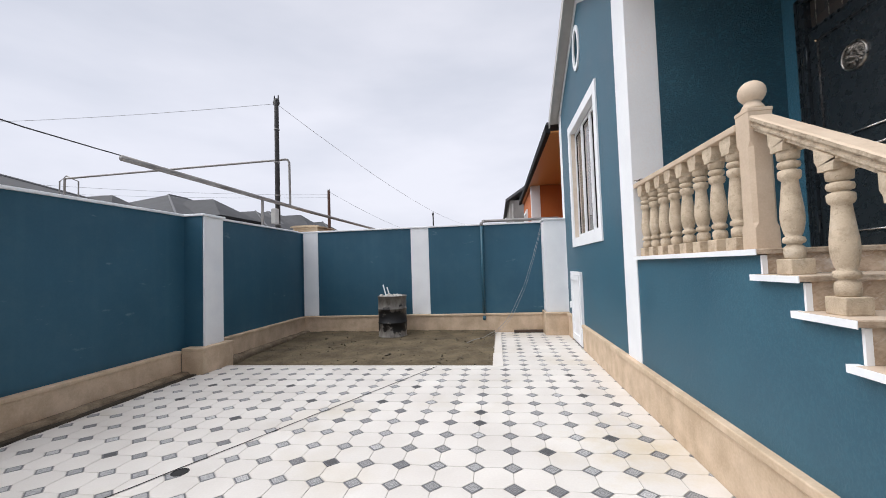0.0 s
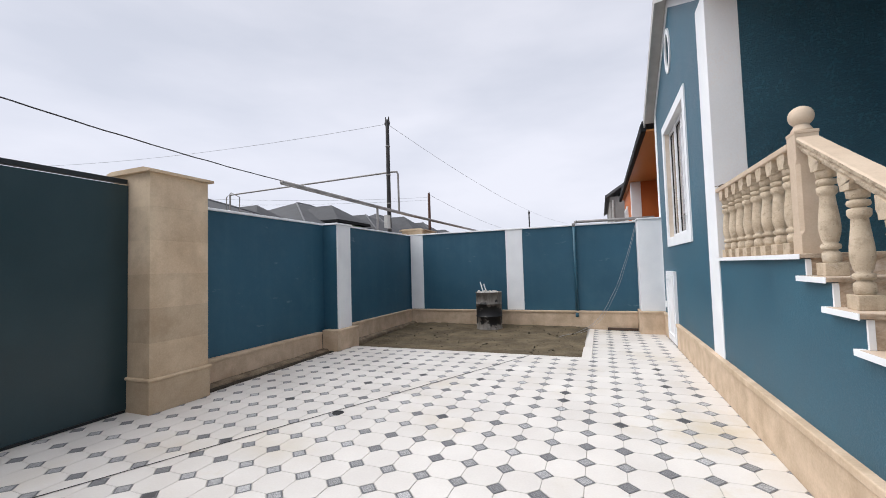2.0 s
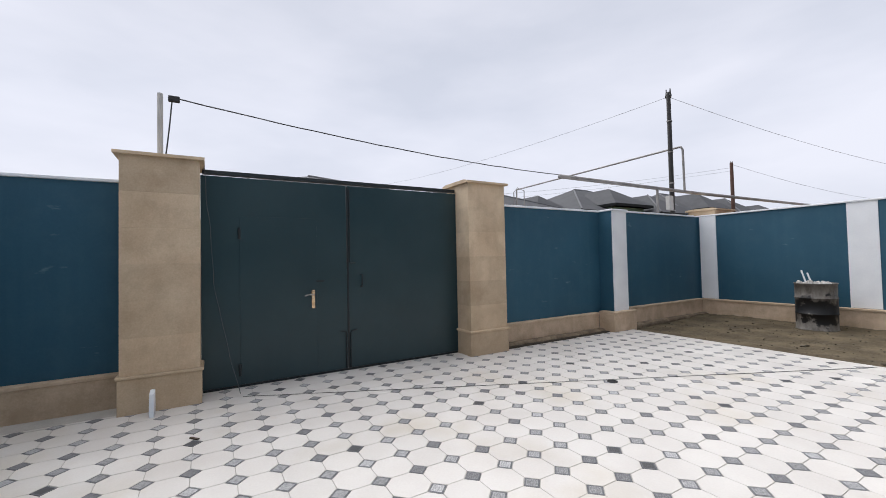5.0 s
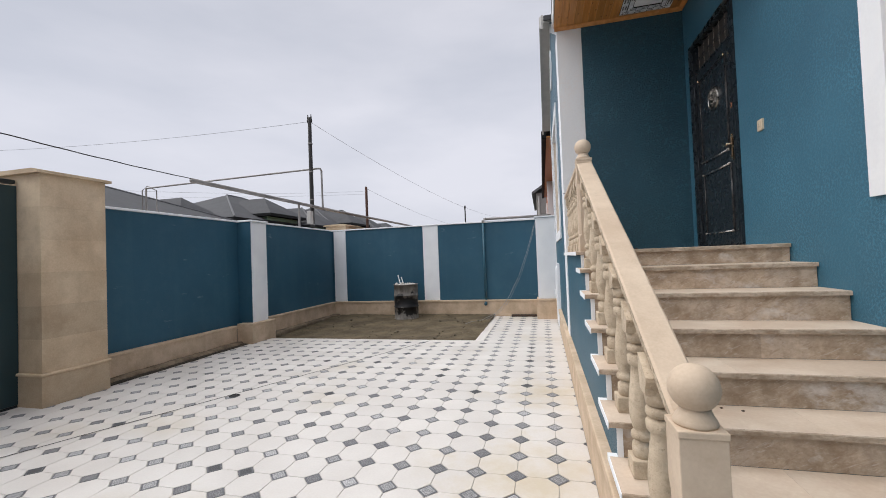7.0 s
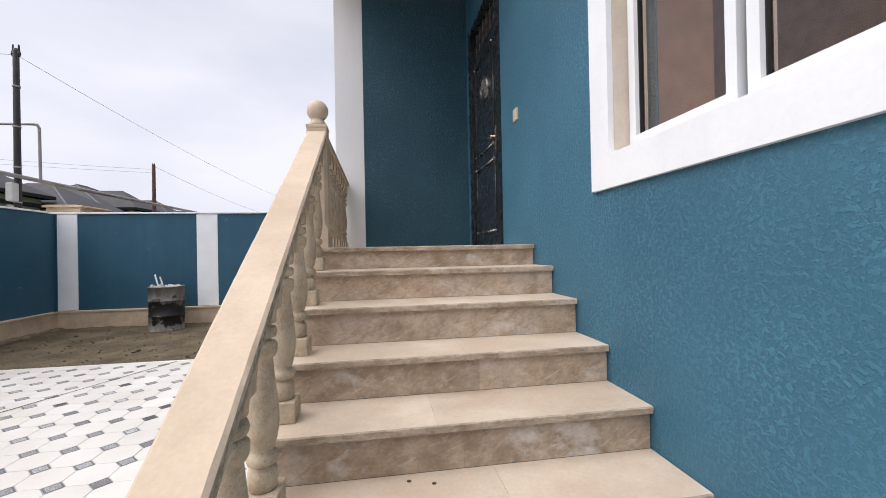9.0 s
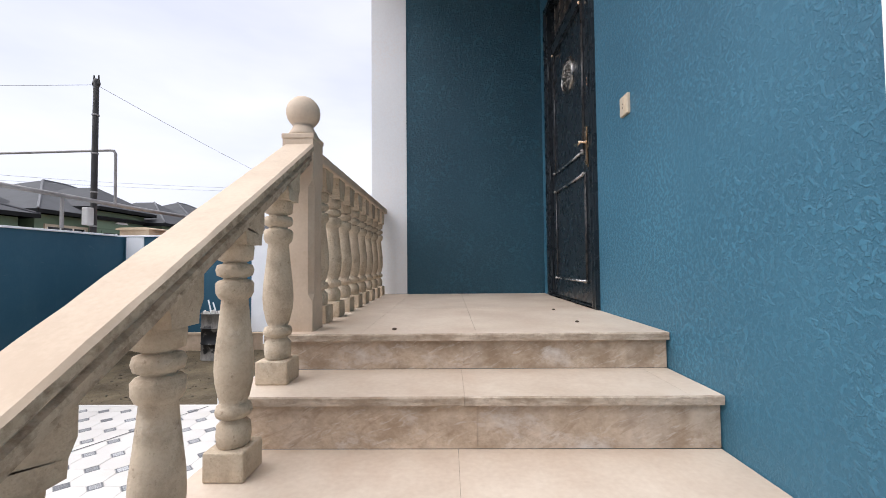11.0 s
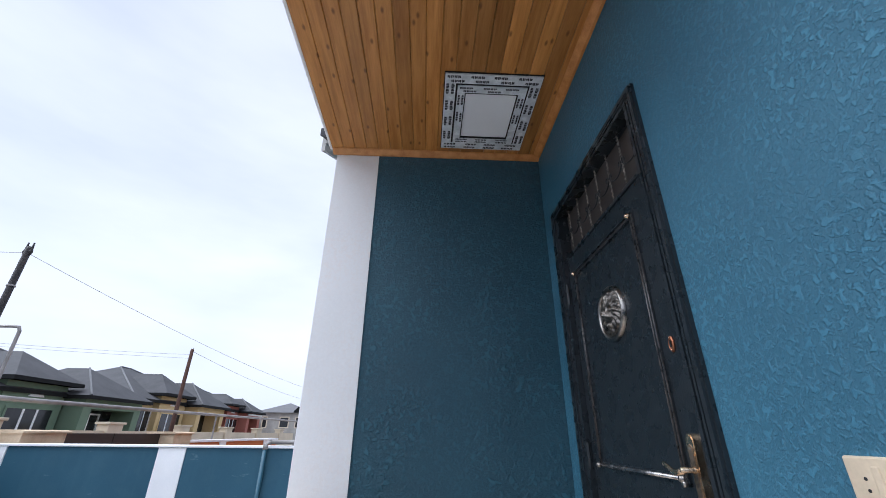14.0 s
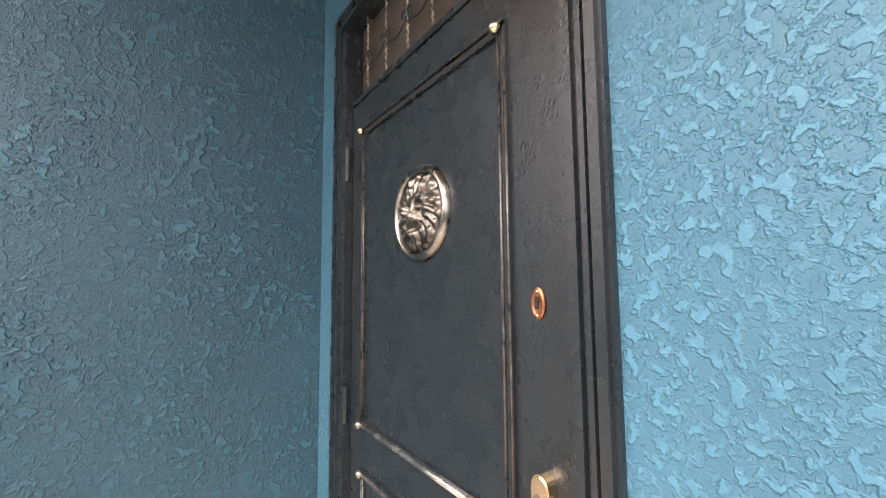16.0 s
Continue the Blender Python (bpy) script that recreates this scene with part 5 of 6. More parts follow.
cb = tube(sag((-4.70, -1.45, 2.68), (-4.74, -1.34, 1.15), 0.0, 14, 0.02)[:-1] + sag((-4.74, -1.34, 1.15), (-4.50, -1.10, 0.01), 0.05, 14, 0.015), 0.0036, 6)
built("hanging_wire", cb, M_dim_wire, "thin grey wire hanging down in front of the gate", "wire", "")
built("plastic_offcut", prism([(-4.39, 0.0), (-4.22, 0.0), (-4.26, 0.22), (-4.37, 0.24)], "y", -1.92, -1.88), M_pvc, "white plastic offcut standing by the gate post", "offcut", "")

# ---- loose things in the yard ----
drum = thing("oil_drum", (-2.33, 8.43, 0.035), "battered tar-stained steel drum full of rubble", "drum")
prof = []
for z in [0.0, 0.01, 0.02, 0.3, 0.305, 0.315, 0.325, 0.33, 0.6, 0.605, 0.615, 0.625, 0.63, 0.88, 0.885, 0.895, 0.90]:
    bulge = 0.012 if z in (0.315, 0.615, 0.01, 0.885, 0.895) else 0.006 if z in (0.305, 0.325, 0.605, 0.625) else 0
    prof.append((0.303 + bulge, z * 0.965))
prof += [(0.297, 0.868), (0.294, 0.78), (0.01, 0.78)]
bm = lathe(prof, n=40)
for v in bm.verts:
    k = 0.010 * noise.noise(v.co * 5)
    v.co.x *= 1 + k * 3
    v.co.y *= 1 - k * 2
part("barrel", bm, M_drum, drum, smooth=True)
bm = bmesh.new()
rng = random.Random(3)
for k in range(40):
    a, r = rng.uniform(0, 6.28), 0.25 * math.sqrt(rng.random())
    bmesh.ops.create_icosphere(bm, subdivisions=1, radius=rng.uniform(0.03, 0.07), matrix=pose(r * math.cos(a), r * math.sin(a), 0.805 + rng.uniform(-0.02, 0.05), rng.uniform(0, 90), rng.uniform(0, 90), 0) @ Matrix.Diagonal((1.3, 0.8, 0.6, 1)))
rub = tagged(link_mesh("rubble", bm, M_rubble), "pale cement rubble filling the drum", "rubble", kind="stuff")
rub.location = (-2.33, 8.43, 0.035)
for k, (x, y, tx, ty, h) in enumerate(((-2.42, 8.35, -0.09, 0.02, 0.27), (-2.35, 8.39, -0.08, 0.0, 0.22))):
    built("plastic_tube", tube([(x, y, 0.82), (x + tx, y + ty, 0.87 + h)], 0.014, 10), M_pvc, "white plastic tube stuck in the drum", "tube", "", "white tubes")
dp = thing("downpipe", (-0.37, NORTH - 0.045, 0.36), "blue painted plastic drainpipe on the boundary wall", "pipe")
part("pipe", tube([(0, 0, 0.02), (0, 0, 2.06)], 0.032, 14), M_blue_pipe, dp, smooth=True)
part("elbow", tube([(0, 0, 0.06), (0, -0.004, 0.0), (0, -0.05, -0.04), (0, -0.085, -0.05)], 0.038, 14), M_blue_pipe, dp, smooth=True)
part("elbow", tube([(0, 0, 2.02), (0, 0.005, 2.09), (0.03, 0.02, 2.125), (0.08, 0.02, 2.13)], 0.037, 14), M_grey_pipe, dp, smooth=True)
part("horizontal_pipe", tube([(0.06, 0.02, 2.13), (1.70, 0.02, 2.125)], 0.032, 14), M_grey_pipe, dp, "grey pipe along the wall top", smooth=True)
pts = sag((0.94, 8.88, 2.36), (-0.15, 8.45, 0.10), 0.42, 30, 0.01) + sag((-0.15, 8.45, 0.10), (-0.9, 7.3, 0.02), 0.03, 12, 0.03)[1:]
built("slack_wire", tube(pts, 0.0042, 6), M_wire, "pale slack wire running from the wall to the soil", "wire", "")
pts = sag((0.955, 8.86, 2.36), (-0.10, 8.42, 0.10), 0.46, 30, 0.012) + sag((-0.02, 8.42, 0.10), (-0.55, 7.9, 0.03), 0.02, 8, 0.03)[1:]
built("slack_wire", tube(pts, 0.003, 6), M_wire, "pale slack wire running from the wall to the soil", "wire", "")
dn = thing("floor_drain", (-2.48, 2.72, 0.0), "small black round floor drain in the tiles", "drain")
part("ring", lathe([(0.062, 0.0), (0.062, 0.003), (0.050, 0.004), (0.048, 0.001)], n=28), M_gap, dn)
bm = bmesh.new()
p0, p1 = Vector((-4.404, -1.08, 0)), Vector((-1.0, 5.91, 0))
d = (p1 - p0).normalized()
nrm = Vector((-d.y, d.x, 0))
prev = None
for k in range(121):
    p = p0.lerp(p1, k / 120) + nrm * 0.008 * noise.noise(Vector((k * 0.25, 0, 0)))
    w = 0.0065 + 0.006 * abs(noise.noise(Vector((k * 0.7, 4, 0))))
    cur = (bm.verts.new(p + nrm * w + Vector((0, 0, 0.0034))), bm.verts.new(p - nrm * w + Vector((0, 0, 0.0034))))
    if prev:
        bm.faces.new((prev[0], prev[1], cur[1], cur[0]))
    prev = cur
built("cut_joint", bm, M_gap, "dark cut joint running across the tiles to the drain", "joint")

bm = bmesh.new()
rng = random.Random(21)
for k in range(7):
    a = rng.uniform(0, 6.28)
    tube([(0, 0, 0.006 + 0.004 * k), (0.03 * math.cos(a), 0.03 * math.sin(a), 0.012 + 0.003 * k), (0.055 * math.cos(a + 0.4), 0.05 * math.sin(a + 0.4), 0.008 + 0.003 * k)], 0.004, 5, bm)
dry = built("dry_twigs", bm, M_plank, "small tuft of dry twigs on the landing rail", "twigs", "")
dry.location = (1.43, 4.24, 2.287)
chip = built("wood_chip", box(-0.05, -0.012, 0.0, 0.05, 0.012, 0.012, 0.005), M_plank, "dark wood chip lying on the tiles", "chip", "")
chip.matrix_world = pose(-3.42, -1.52, 0.0012, 0, 0, 40)
for x, y, z, s in ((2.675, 3.07, TREAD[0], 0.008), (2.66, 2.60, TREAD[0], 0.008), (1.86, 2.42, TREAD[0], 0.009), (1.95, 1.10, TREAD[5], 0.007), (2.035, 1.07, TREAD[5], 0.007)):
    peb = bmesh.new()
    bmesh.ops.create_icosphere(peb, subdivisions=1, radius=s, matrix=Matrix.Diagonal((1.3, 0.9, 0.6, 1)))
    p = built("pebble", peb, M_plank, "small dark crumb lying on the steps", "crumb", "", "crumbs on the steps")
    p.location = (x, y, z + s * 0.5)

# ---- street: gas pipes, poles, wires ----
GX = -5.12
gp = thing("gas_pipe", (GX, 4.75, 3.13), "grey overhead gas pipe along the street wall", "pipe")
part("pipe", tube([(0, 0, 0), (0, 5.2, -0.01), (0, 18.2, 0.09), (0, 40, 0.25)], 0.042, 14), M_grey_pipe, gp, smooth=True)
for y, dz in ((3.35, 0.0), (12.6, 0.05), (24.0, 0.13)):
    part("support", tube([(0, y, dz), (0, y, -0.62 if y < 5 else -3.1)], 0.03, 8), M_grey_pipe, gp)
g2 = thing("gas_crossing", (-5.12, 9.25, 3.1), "thin gas pipe crossing the street on tall risers", "pipe")
part("riser", tube([(0.03, 0.0, 0.0), (0.02, 0, 1.12), (-0.02, 0, 1.19), (-0.10, 0, 1.2)], 0.028, 10), M_grey_pipe, g2)
part("span", tube([(-0.10, 0.0, 1.2), (-6.9, 0.35, 1.21)], 0.026, 10), M_grey_pipe, g2)
part("far_riser", tube([(-6.9, 0.35, 1.21), (-6.9, 0.35, -3.2)], 0.03, 10), M_grey_pipe, g2)
part("far_frame", tube([(-7.25, 0.5, 0.2), (-7.25, 0.5, 1.18), (-6.9, 0.4, 1.3), (-6.45, 0.35, 1.1), (-6.45, 0.35, 0.2)], 0.018, 8), M_grey_pipe, g2)


def pole(place, height, r, material, label):
    p = thing("utility_pole", place, label, "pole")
    part("mast", lathe([(r, 0), (r * 0.95, height * 0.5), (r * 0.8, height - 0.05), (r * 0.6, height)], n=14), material, p, smooth=True)
    for sg in (-1, 1):
        part("insulator", lathe([(0.02, height - 0.16), (0.035, height - 0.1), (0.02, height - 0.04), (0.012, height + 0.08)], (sg * 0.05, 0, 0), 10), M_pole, p)
    return p


p1_ = pole((-5.18, 8.83, -0.1), 5.77, 0.062, M_pole, "black tarred steel utility pole outside the wall")
part("meter_box", box(-0.05, -0.22, 2.72, 0.08, -0.07, 3.08, 0.02), M_fascia_grey, p1_, "pale grey meter box")
for z in (2.7, 3.4, 4.2, 5.0):
    part("strap", lathe([(0.064, z), (0.066, z + 0.015), (0.064, z + 0.03)], n=14), M_grey_pipe, p1_)
pole((-11.1, 25.5, -0.1), 7.0, 0.11, M_rust, "rusty steel utility pole across the street")
pole((-4.74, 30.0, -0.1), 5.7, 0.06, M_pole, "thin dark street pole far along the wall")
mast = thing("cable_mast", (-5.15, -1.90, -0.1), "pale steel cable mast behind the gate post", "pole")
part("mast", tube([(0, 0, 0), (0, 0, 3.66)], 0.03, 10), M_fascia_grey, mast)
part("clamp", box(-0.03, 0.08, 3.58, 0.03, 0.20, 3.65, 0.01), M_cable, mast)
part("down_lead", tube(sag((0.0, 0.12, 3.6), (0.05, 0.03, 2.7), 0.08, 8), 0.008, 6), M_cable, mast)
built("overhead_cable", tube(sag((-5.15, -1.74, 3.53), (GX, 4.74, 3.16), 0.10, 40, 0.008), 0.008, 6), M_cable, "black twisted overhead cable above the gate", "cable", "")
for a, b, dd, r in (((-5.18, 8.83, 5.55), (-30.0, 8.0, 7.2), 0.5, 0.005), ((-5.18, 8.83, 5.55), (-2.0, 31.0, 4.6), 0.5, 0.005), ((-11.1, 25.5, 6.8), (-8.0, 60.0, 6.0), 0.8, 0.010),
                  ((-11.1, 25.5, 6.6), (-30.0, 6.0, 6.3), 0.6, 0.007), ((-11.1, 25.5, 6.4), (-45.0, 14.0, 8.2), 0.6, 0.007)):
    built("overhead_wire", tube(sag(a, b, dd, 24), r, 5), M_wire, "thin grey overhead wire", "wire", "", "overhead wires")

# ---- next plot to the north ----
for y0, y1 in ((9.36, 10.3), (13.8, 14.7)):
    gate_post(0, y0, y1, -5.10, -4.43, "beige limestone post of the neighbouring gate", 2.58)
ng = thing("neighbour_gate", (-4.82, 12.05, 0.0), "dark brown steel gate of the next plot", "gate")
for sg in (-1, 1):
    part("leaf", box(-0.03, sg * 0.87 - 0.86, 0.03, 0.03, sg * 0.87 + 0.86, 2.58, 0.004), M_brown, ng)
nw = thing("neighbour_wall", (-4.92, 18.22, -0.1), "terracotta boundary wall with white bands next door", "wall")
part("wall", box(-0.12, -3.5, 0, 0.12, 5.0, 2.44), M_terra, nw)
part("coping", box(-0.17, -3.5, 2.441, 0.17, 5.0, 2.51, 0.01), M_white, nw)
for y in (-0.72, 3.4):
    part("white_band", box(0.121, y - 0.22, 0, 0.16, y + 0.22, 2.44), M_white, nw)


def pane_window(parent, x, y, z, w, h, face, frame_mat=None):
    """A framed window or glazed door on a facade that faces +x or -x."""
    f = 1 if face == "+x" else -1
    win = part("window", prism(rect(y - w / 2 - 0.12, z - 0.12, y + w / 2 + 0.12, z + h + 0.12), "x", *sorted((x, x + f * 0.06)), holes=[rect(y - w / 2, z, y + w / 2, z + h)]), frame_mat or M_cream, parent)
    part("pane", box(*sorted((x + f * 0.004, x + f * 0.02))[:1], y - w / 2, z, sorted((x + f * 0.004, x + f * 0.02))[1], y + w / 2, z + h), M_pane_far, win)
    for k in range(4):
        yy = y - w / 2 + w * k / 3
        part("sash_bar", box(sorted((x + f * 0.021, x + f * 0.05))[0], yy - 0.03, z, sorted((x + f * 0.021, x + f * 0.05))[1], yy + 0.03, z + h), M_pvc, win)


nh = thing("neighbour_house", (WEST, 9.5, 0.0), "terracotta house next door with white corner bands", "house")
part("wall", box(0.0, 6.4, 0, 4.5, 11.0, 4.55), M_terra, nh)
part("wall", box(1.5, 0.0, 0, 4.5, 6.4, 4.55), M_terra, nh)
part("corner_band", box(-0.02, 6.38, 0, 0.32, 6.43, 4.55), M_white, nh, "white corner band")
part("corner_band", box(-0.02, 6.431, 0, 0.02, 6.7, 4.55), M_white, nh, "white corner band")
part("soffit", box(-0.14, 0.0, 4.56, 4.5, 11.2, 4.60), M_trim_wood, nh, "varnished wooden soffit")
part("gutter", box(-0.22, -0.1, 4.52, -0.10, 11.3, 4.72, 0.02), M_fascia, nh, "black gutter")
part("roof", prism([(-0.18, 4.72), (5.0, 6.6), (5.0, 6.7), (-0.18, 4.80)], "y", 0.0, 11.2), M_roof, nh, "dark metal roof")
part("chimney", box(1.0, 8.0, 5.0, 1.4, 8.4, 6.0), M_fascia, nh)
pane_window(nh, -0.0, 9.4, 1.8, 1.5, 2.0, "-x", M_white)
fh = thing("far_house", (1.6, 24.0, 0.0), "grey rendered house further along the street", "house")
part("wall", box(-0.75, 0, 0, 4, 9, 5.3), M_grey, fh)
part("roof", prism([(-1.0, 5.2), (1.6, 6.9), (4.2, 5.2), (4.2, 5.35), (1.6, 7.05), (-1.0, 5.35)], "y", -0.3, 9.3), M_ridge, fh, "grey metal roof")
part("downpipe", tube([(-0.60, -0.06, 5.1), (-0.60, -0.06, 0)], 0.06, 8), M_fascia_grey, fh)


# ---- houses across the street ----
def hip(bm, x0, y0, x1, y1, z, peak):
    """A hipped roof over a rectangle, with a slab edge below it."""
    w, l = x1 - x0, y1 - y0
    if l > w:
        a, b = (x0 + w / 2, y0 + w / 2), (x0 + w / 2, y1 - w / 2)
    else:
        a, b = (x0 + l / 2, y0 + l / 2), (x1 - l / 2, y0 + l / 2)
    c = [bm.verts.new((u, v, z)) for u, v in rect(x0, y0, x1, y1)]
    p, q = bm.verts.new((*a, peak)), bm.verts.new((*b, peak))
    bm.faces.new(c[::-1])
    if l > w:
        bm.faces.new((c[0], c[1], p)), bm.faces.new((c[1], c[2], q, p)), bm.faces.new((c[2], c[3], q)), bm.faces.new((c[3], c[0], p, q))
    else:
        bm.faces.new((c[0], c[1], q, p)), bm.faces.new((c[1], c[2], q)), bm.faces.new((c[2], c[3], p, q)), bm.faces.new((c[3], c[0], p))
    return c, a, b


def eave_board(parent, x0, y0, x1, y1, z, tall=0.17):
    """A black board round the edge of a hipped roof."""
    part("fascia", prism(rect(x0 - 0.02, y0 - 0.02, x1 + 0.02, y1 + 0.02), "z", z - tall + 0.02, z + 0.02, holes=[rect(x0 + 0.06, y0 + 0.06, x1 - 0.06, y1 - 0.06)]), M_fascia, parent, "black roof edge board")


def row_house(y0, y1, material, label, top, gabled=True, eave=4.55, banded=False):
    """A single-storey villa facing the street: a hipped roof, a wide porch bay with its own small hip, windows and a
    black panel for the porch's shade.
    """
    h = thing("row_house", (-16.0, y0, 0.0), label, "house", "villas across the street")
    L = y1 - y0
    part("wall", box(-9.0, 0.03, 0, 0.0, L - 0.03, eave - 0.17), material, h)
    b0, b1 = L * 0.56, L * 0.97
    g0, g1 = L * 0.24, L * 0.54
    bm = bmesh.new()
    _, a, b = hip(bm, -9.5, -0.35, 0.55, L + 0.35, eave, top)
    roof = part("roof", bm, M_roof, h, "dark grey hipped metal roof")
    eave_board(h, -9.5, -0.35, 0.55, L + 0.35, eave - 0.025)
    for (u, v), (p, q, pk) in (((0.55, -0.35), (*a, top)), ((0.55, L + 0.35), (*b, top))):
        part("ridge_cap", tube([(u, v, eave + 0.02), (p, q, pk + 0.01)], 0.055, 6), M_ridge, roof)
    part("ridge_cap", tube([(*a, top + 0.01), (*b, top + 0.01)], 0.055, 6), M_ridge, roof)
    pane_window(h, 0.0, L * 0.14, 0.9, 1.9, eave - 1.6, "+x")
    if not gabled:
        pane_window(h, 0.0, L * 0.62, 0.9, 2.2, eave - 1.6, "+x")
        return h
    part("porch", prism(rect(b0, 0, b1, eave - 0.19), "x", 0.0, 1.3, holes=[rect(b0 + 0.55, 0.4, b1 - 0.55, eave - 0.65)]), material, h)
    # Black sheet stands in for the porch's shade and backs the door's glass.
    part("porch_recess", box(0.02, b0 + 0.4, 0.3, 0.05, b1 - 0.4, eave - 0.55), M_pane_far, h)
    mid = (b0 + b1) / 2
    dw = part("porch_door", prism(rect(mid - 0.75, 0.3, mid + 0.75, eave - 0.8), "x", 0.051, 0.10, holes=[rect(mid - 0.67, 0.38, mid - 0.04, eave - 0.88), rect(mid + 0.04, 0.38, mid + 0.67, eave - 0.88)]), M_pvc, h, "white framed glazed double door")
    bm = bmesh.new()
    _, a, b = hip(bm, -4.5, b0 - 0.3, 1.7, b1 + 0.3, eave - 0.05, top - 0.75)
    low = part("roof", bm, M_roof, h, "dark grey hipped metal roof")
    eave_board(h, -4.5, b0 - 0.3, 1.7, b1 + 0.3, eave - 0.075)
    part("ridge_cap", tube([(1.7, b0 - 0.3, eave - 0.03), (*b, top - 0.74)], 0.05, 6), M_ridge, low)
    bm = bmesh.new()
    hip(bm, -4.5, g0 - 0.3, 0.9, g1 + 0.3, eave + 0.47, top - 0.55)
    part("roof", bm, M_roof, h, "dark grey hipped metal roof")
    eave_board(h, -4.5, g0 - 0.3, 0.9, g1 + 0.3, eave + 0.445)
    part("upper_wall", box(-2, g0, eave - 0.6, 0.42, g1, eave + 0.30), material, h)
    part("front_bay", box(0.001, g0, 0, 0.42, g1, eave - 0.61), material, h)
    c = (g0 + g1) / 2
    recess = part("bay_opening", prism(rect(c - 1.25, 0.6, c + 1.25, eave - 0.7), "x", 0.421, 0.46, holes=[rect(c - 1.15, 0.7, c + 1.15, eave - 0.8)]), material, h)
    part("pane", box(0.4215, c - 1.15, 0.7, 0.43, c + 1.15, eave - 0.8), M_pane_far, recess)
    for k in (-0.35, 0.35):
        part("sash_bar", box(0.431, c + k - 0.05, 0.7, 0.45, c + k + 0.05, eave - 0.8), M_pvc, recess)
    part("gable_ornament", prism([(c - 0.42, eave - 0.28), (c + 0.42, eave - 0.28), (c + 0.12, eave + 0.02), (c - 0.12, eave + 0.02)], "x", 0.421, 0.46), M_white, h, "white plaster ornament")
    if banded:
        part("cornice", box(0.43, g0 - 0.1, eave - 0.62, 0.56, g1 + 0.1, eave - 0.48), M_white, h, "pale cornice")
        part("cornice", box(1.31, b0 - 0.1, eave - 0.40, 1.44, b1 + 0.1, eave - 0.26), M_white, h, "pale cornice")
    return h


row_house(0.2, 5.0, M_cream, "cream single-storey villa with a dark hipped roof", 5.45, False)
row_house(6.9, 17.3, M_green, "sage green single-storey villa with a dark hipped roof", 6.05, False, 4.05)
second = row_house(17.9, 28.6, M_green, "sage green single-storey villa with a dark hipped roof", 6.6, eave=4.3)
bm = bmesh.new()
hip(bm, -7.0, -2.5, -0.9, 1.6, 4.1, 5.6)
part("roof", bm, M_roof, second, "dark grey hipped metal roof")
row_house(28.9, 39.4, M_yellow, "ochre single-storey villa with a dark hipped roof", 7.0)
row_house(39.7, 47.6, M_red, "brick red single-storey villa with white window surrounds", 6.5, banded=True)
fb = thing("far_building", (-21.5, 75.0, 0.0), "unfinished grey block house far down the street", "house")
part("wall", box(-3.9, 0, 0, 3.9, 8, 5.75), M_grey, fb)
bm = bmesh.new()
hip(bm, -4.5, -0.5, 4.5, 8.5, 5.76, 7.5)
part("roof", bm, M_ridge, fb, "grey metal roof")
part("dormer", prism([(2.0, 5.9), (3.6, 5.9), (2.8, 6.7)], "y", -0.6, 1.5), M_fascia, fb)
for x, w in ((-2.6, 0.6), (0.6, 1.3), (2.9, 0.8)):
    wv = part("window", prism(rect(x - w / 2 - 0.15, 3.4, x + w / 2 + 0.15, 5.15), "y", -0.05, 0.0, holes=[rect(x - w / 2, 3.55, x + w / 2, 5.0)]), M_cream, fb)
    part("pane", box(x - w / 2, -0.03, 3.55, x + w / 2, -0.004, 5.0), M_pane_far, wv)
rh = thing("far_red_house", (-27.5, 70.0, 0.0), "low house with a red roof far down the street", "house")
part("wall", box(-2.2, 0, 0, 2.2, 6, 4.3), M_cream, rh)
bm = bmesh.new()
hip(bm, -2.7, -0.4, 2.7, 6.4, 4.31, 5.6)
part("roof", bm, M_red, rh, "red metal roof")
fw = thing("far_wall", (-11.4, 8.0, -0.1), "cream boundary wall across the street with capped piers", "wall")
part("wall", box(-0.12, -14, 0, 0.12, 40, 2.75), M_cream, fw)
for k in range(9):
    y = -9.0 + 5.6 * k
    pr = part("pier", box(-0.25, y - 0.45, 0, 0.25, y + 0.45, 3.0, 0.01), M_cream, fw)
    part("pier_cap", box(-0.32, y - 0.52, 3.001, 0.32, y + 0.52, 3.09, 0.01), M_cream, pr)

# ---- tiles: octagons with small diagonal squares, laid last ----
CLIP = 0.0745
oct_shape = []
hx_, hy_ = PX / 2 - 0.0016, PY / 2 - 0.0016
for sx, sy in ((1, -1), (1, 1), (-1, 1), (-1, -1)):
    a, b = (sx * hx_, sy * (hy_ - CLIP)), (sx * (hx_ - CLIP), sy * hy_)
    oct_shape += [b, a] if sx * sy < 0 else [a, b]
dot_shape = [(CLIP - 0.0035, 0), (0, CLIP - 0.0035), (-CLIP + 0.0035, 0), (0, -CLIP + 0.0035)]


def clipped(poly, x0, x1, y0, y1):
    for axis, lim, sgn in ((0, x0, 1), (0, x1, -1), (1, y0, 1), (1, y1, -1)):
        out = []
        for k in range(len(poly)):
            p, q = poly[k - 1], poly[k]
            ip, iq = sgn * (p[axis] - lim) >= 0, sgn * (q[axis] - lim) >= 0
            if ip != iq:
                f = (lim - p[axis]) / (q[axis] - p[axis])
                out.append((p[0] + f * (q[0] - p[0]), p[1] + f * (q[1] - p[1])))
            if iq:
                out.append(q)
        poly = out
        if len(poly) < 3:
            return []
    return poly


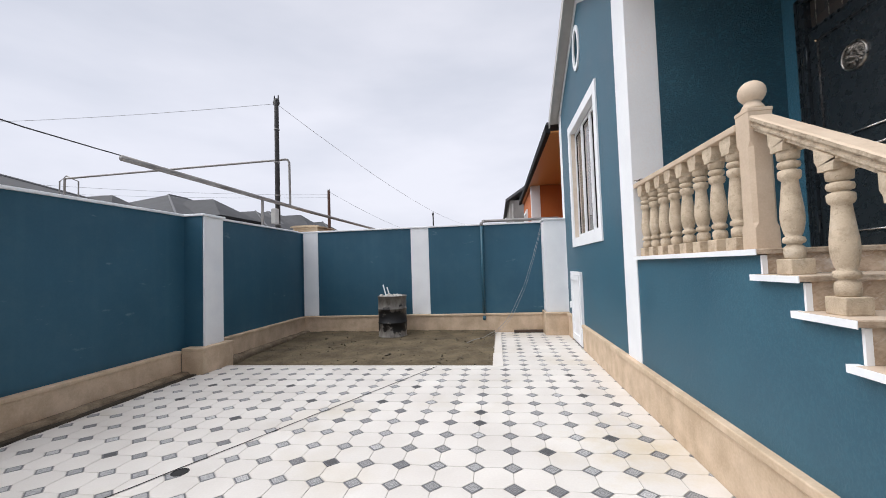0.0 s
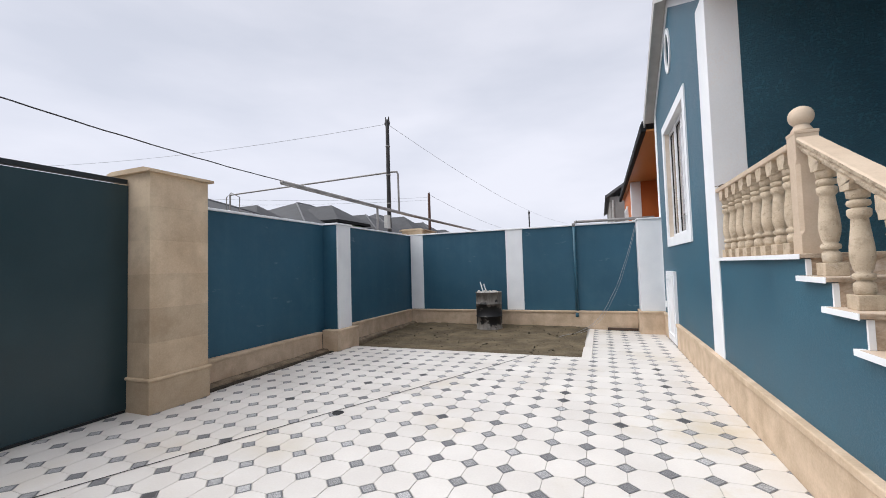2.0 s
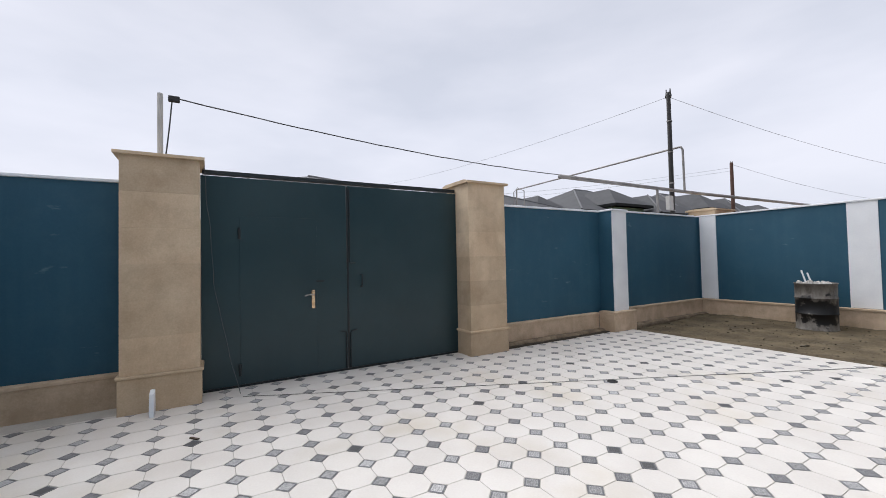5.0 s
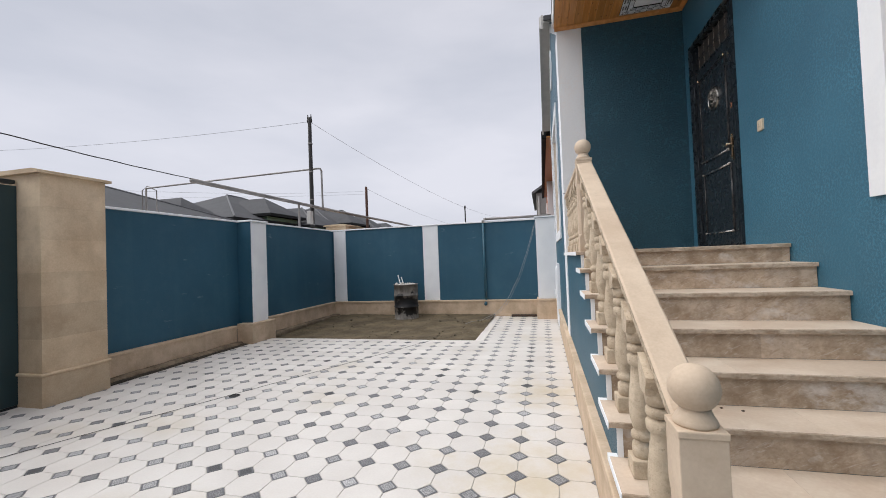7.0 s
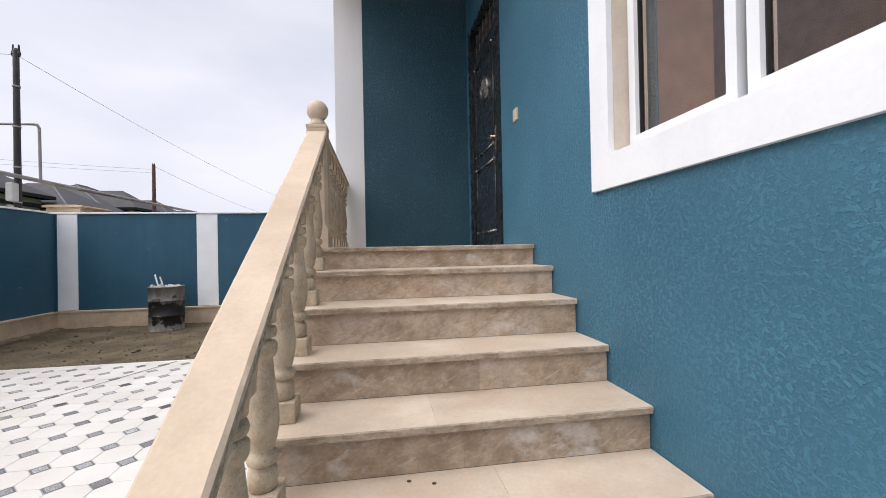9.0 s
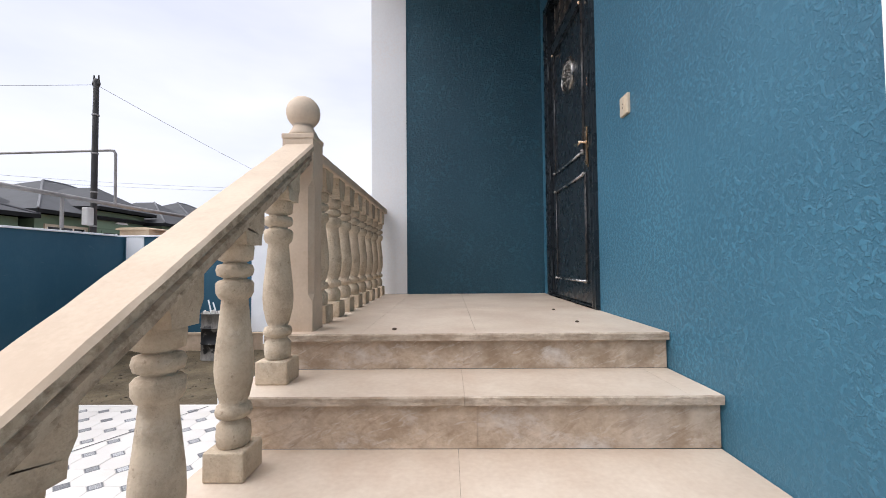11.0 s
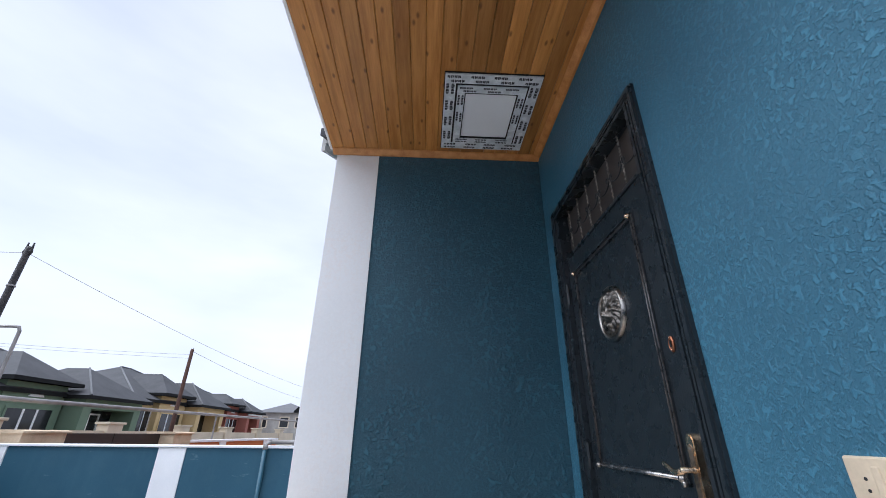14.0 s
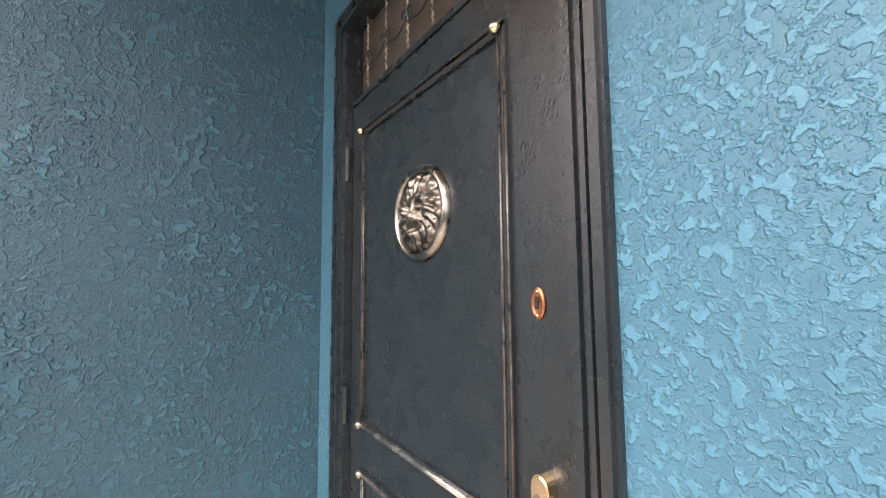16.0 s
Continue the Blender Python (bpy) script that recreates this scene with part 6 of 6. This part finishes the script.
def slab(bm, poly, z, ease=0.0022, rim=0.0):
    """One tile: a flat top with an eased edge, sunk into the grout."""
    n = len(poly)
    cx, cy = sum(p[0] for p in poly) / n, sum(p[1] for p in poly) / n
    top, mid, low = [], [], []
    for x, y in poly:
        d = math.hypot(x - cx, y - cy) or 1
        k = max(1 - ease / d, 0.2)
        top.append(bm.verts.new((cx + (x - cx) * k, cy + (y - cy) * k, z)))
        low.append(bm.verts.new((x, y, z - 0.003)))
    if rim:
        core = [bm.verts.new((cx + (v.co.x - cx) * rim, cy + (v.co.y - cy) * rim, z + 0.0004)) for v in top]
        bm.faces.new(core)
        for k in range(n):
            j = (k + 1) % n
            bm.faces.new((core[k], top[k], top[j], core[j])).material_index = 1
    else:
        bm.faces.new(top)
    for k in range(n):
        j = (k + 1) % n
        bm.faces.new((top[k], low[k], low[j], top[j]))


def tile_mesh(name, poly, material, rim=0.0):
    bm = bmesh.new()
    slab(bm, poly, 0.0, rim=rim)
    me = bpy.data.meshes.new(name)
    bmesh.ops.recalc_face_normals(bm, faces=bm.faces)
    bm.to_mesh(me)
    bm.free()
    me.materials.append(material)
    if rim:
        me.materials.append(M_dot_rim)
    return me


oct_data, dot_data = tile_mesh("octagon_tile", oct_shape, M_tile), tile_mesh("square_tile", dot_shape, M_dot, 0.80)
rest_oct, rest_dot = bmesh.new(), bmesh.new()
floor_ob = bpy.data.objects["floor"]
rng = random.Random(11)
count = {"octagon_tile": 0, "square_tile": 0}


def lay(shape, data, rest, cx, cy):
    for x0, x1, y0, y1 in (((-4.80 if -1.47 < cy < 2.03 else -4.495), 1.362, -3.59, 5.913), (-0.010, 1.362, 5.9132, 8.955), (1.3622, 2.905, -3.59, -0.035)):
        poly = clipped([(cx + u, cy + v) for u, v in shape], x0, x1, y0, y1)
        if not poly:
            continue
        area = abs(sum(poly[k - 1][0] * poly[k][1] - poly[k][0] * poly[k - 1][1] for k in range(len(poly)))) / 2
        full = len(poly) == len(shape) and area > 0.99 * abs(sum(shape[k - 1][0] * shape[k][1] - shape[k][0] * shape[k - 1][1] for k in range(len(shape)))) / 2
        z = rng.uniform(-0.0007, 0.0007)
        if full and cx > -2.0 and -0.3 < cy < 5.6 and count[data.name] < 298:
            ob = new(data.name, data)
            ob.parent = floor_ob
            ob.location = (cx, cy, z)
            ob.rotation_euler = (rng.uniform(-0.002, 0.002), rng.uniform(-0.002, 0.002), 0)
            count[data.name] += 1
        elif area > 0.00005:
            slab(rest, poly, z, rim=0.80 if rest is rest_dot else 0.0)


for i in range(-23, 9):
    for j in range(-15, 34):
        lay(oct_shape, oct_data, rest_oct, X0 + PX * (i + 0.5), Y0 + PY * (j + 0.5))
        lay(dot_shape, dot_data, rest_dot, X0 + PX * i, Y0 + PY * j)
for name, bm, m, lab in (("octagon_tiles", rest_oct, M_tile_far, "pale octagonal floor tiles"), ("square_tiles", rest_dot, M_dot_far, "small grey square floor tiles")):
    ob = link_mesh(name, bm, m, floor_ob)
    if name == "square_tiles":
        ob.data.materials.append(M_dot_rim)
    tagged(ob, lab, kind="stuff")
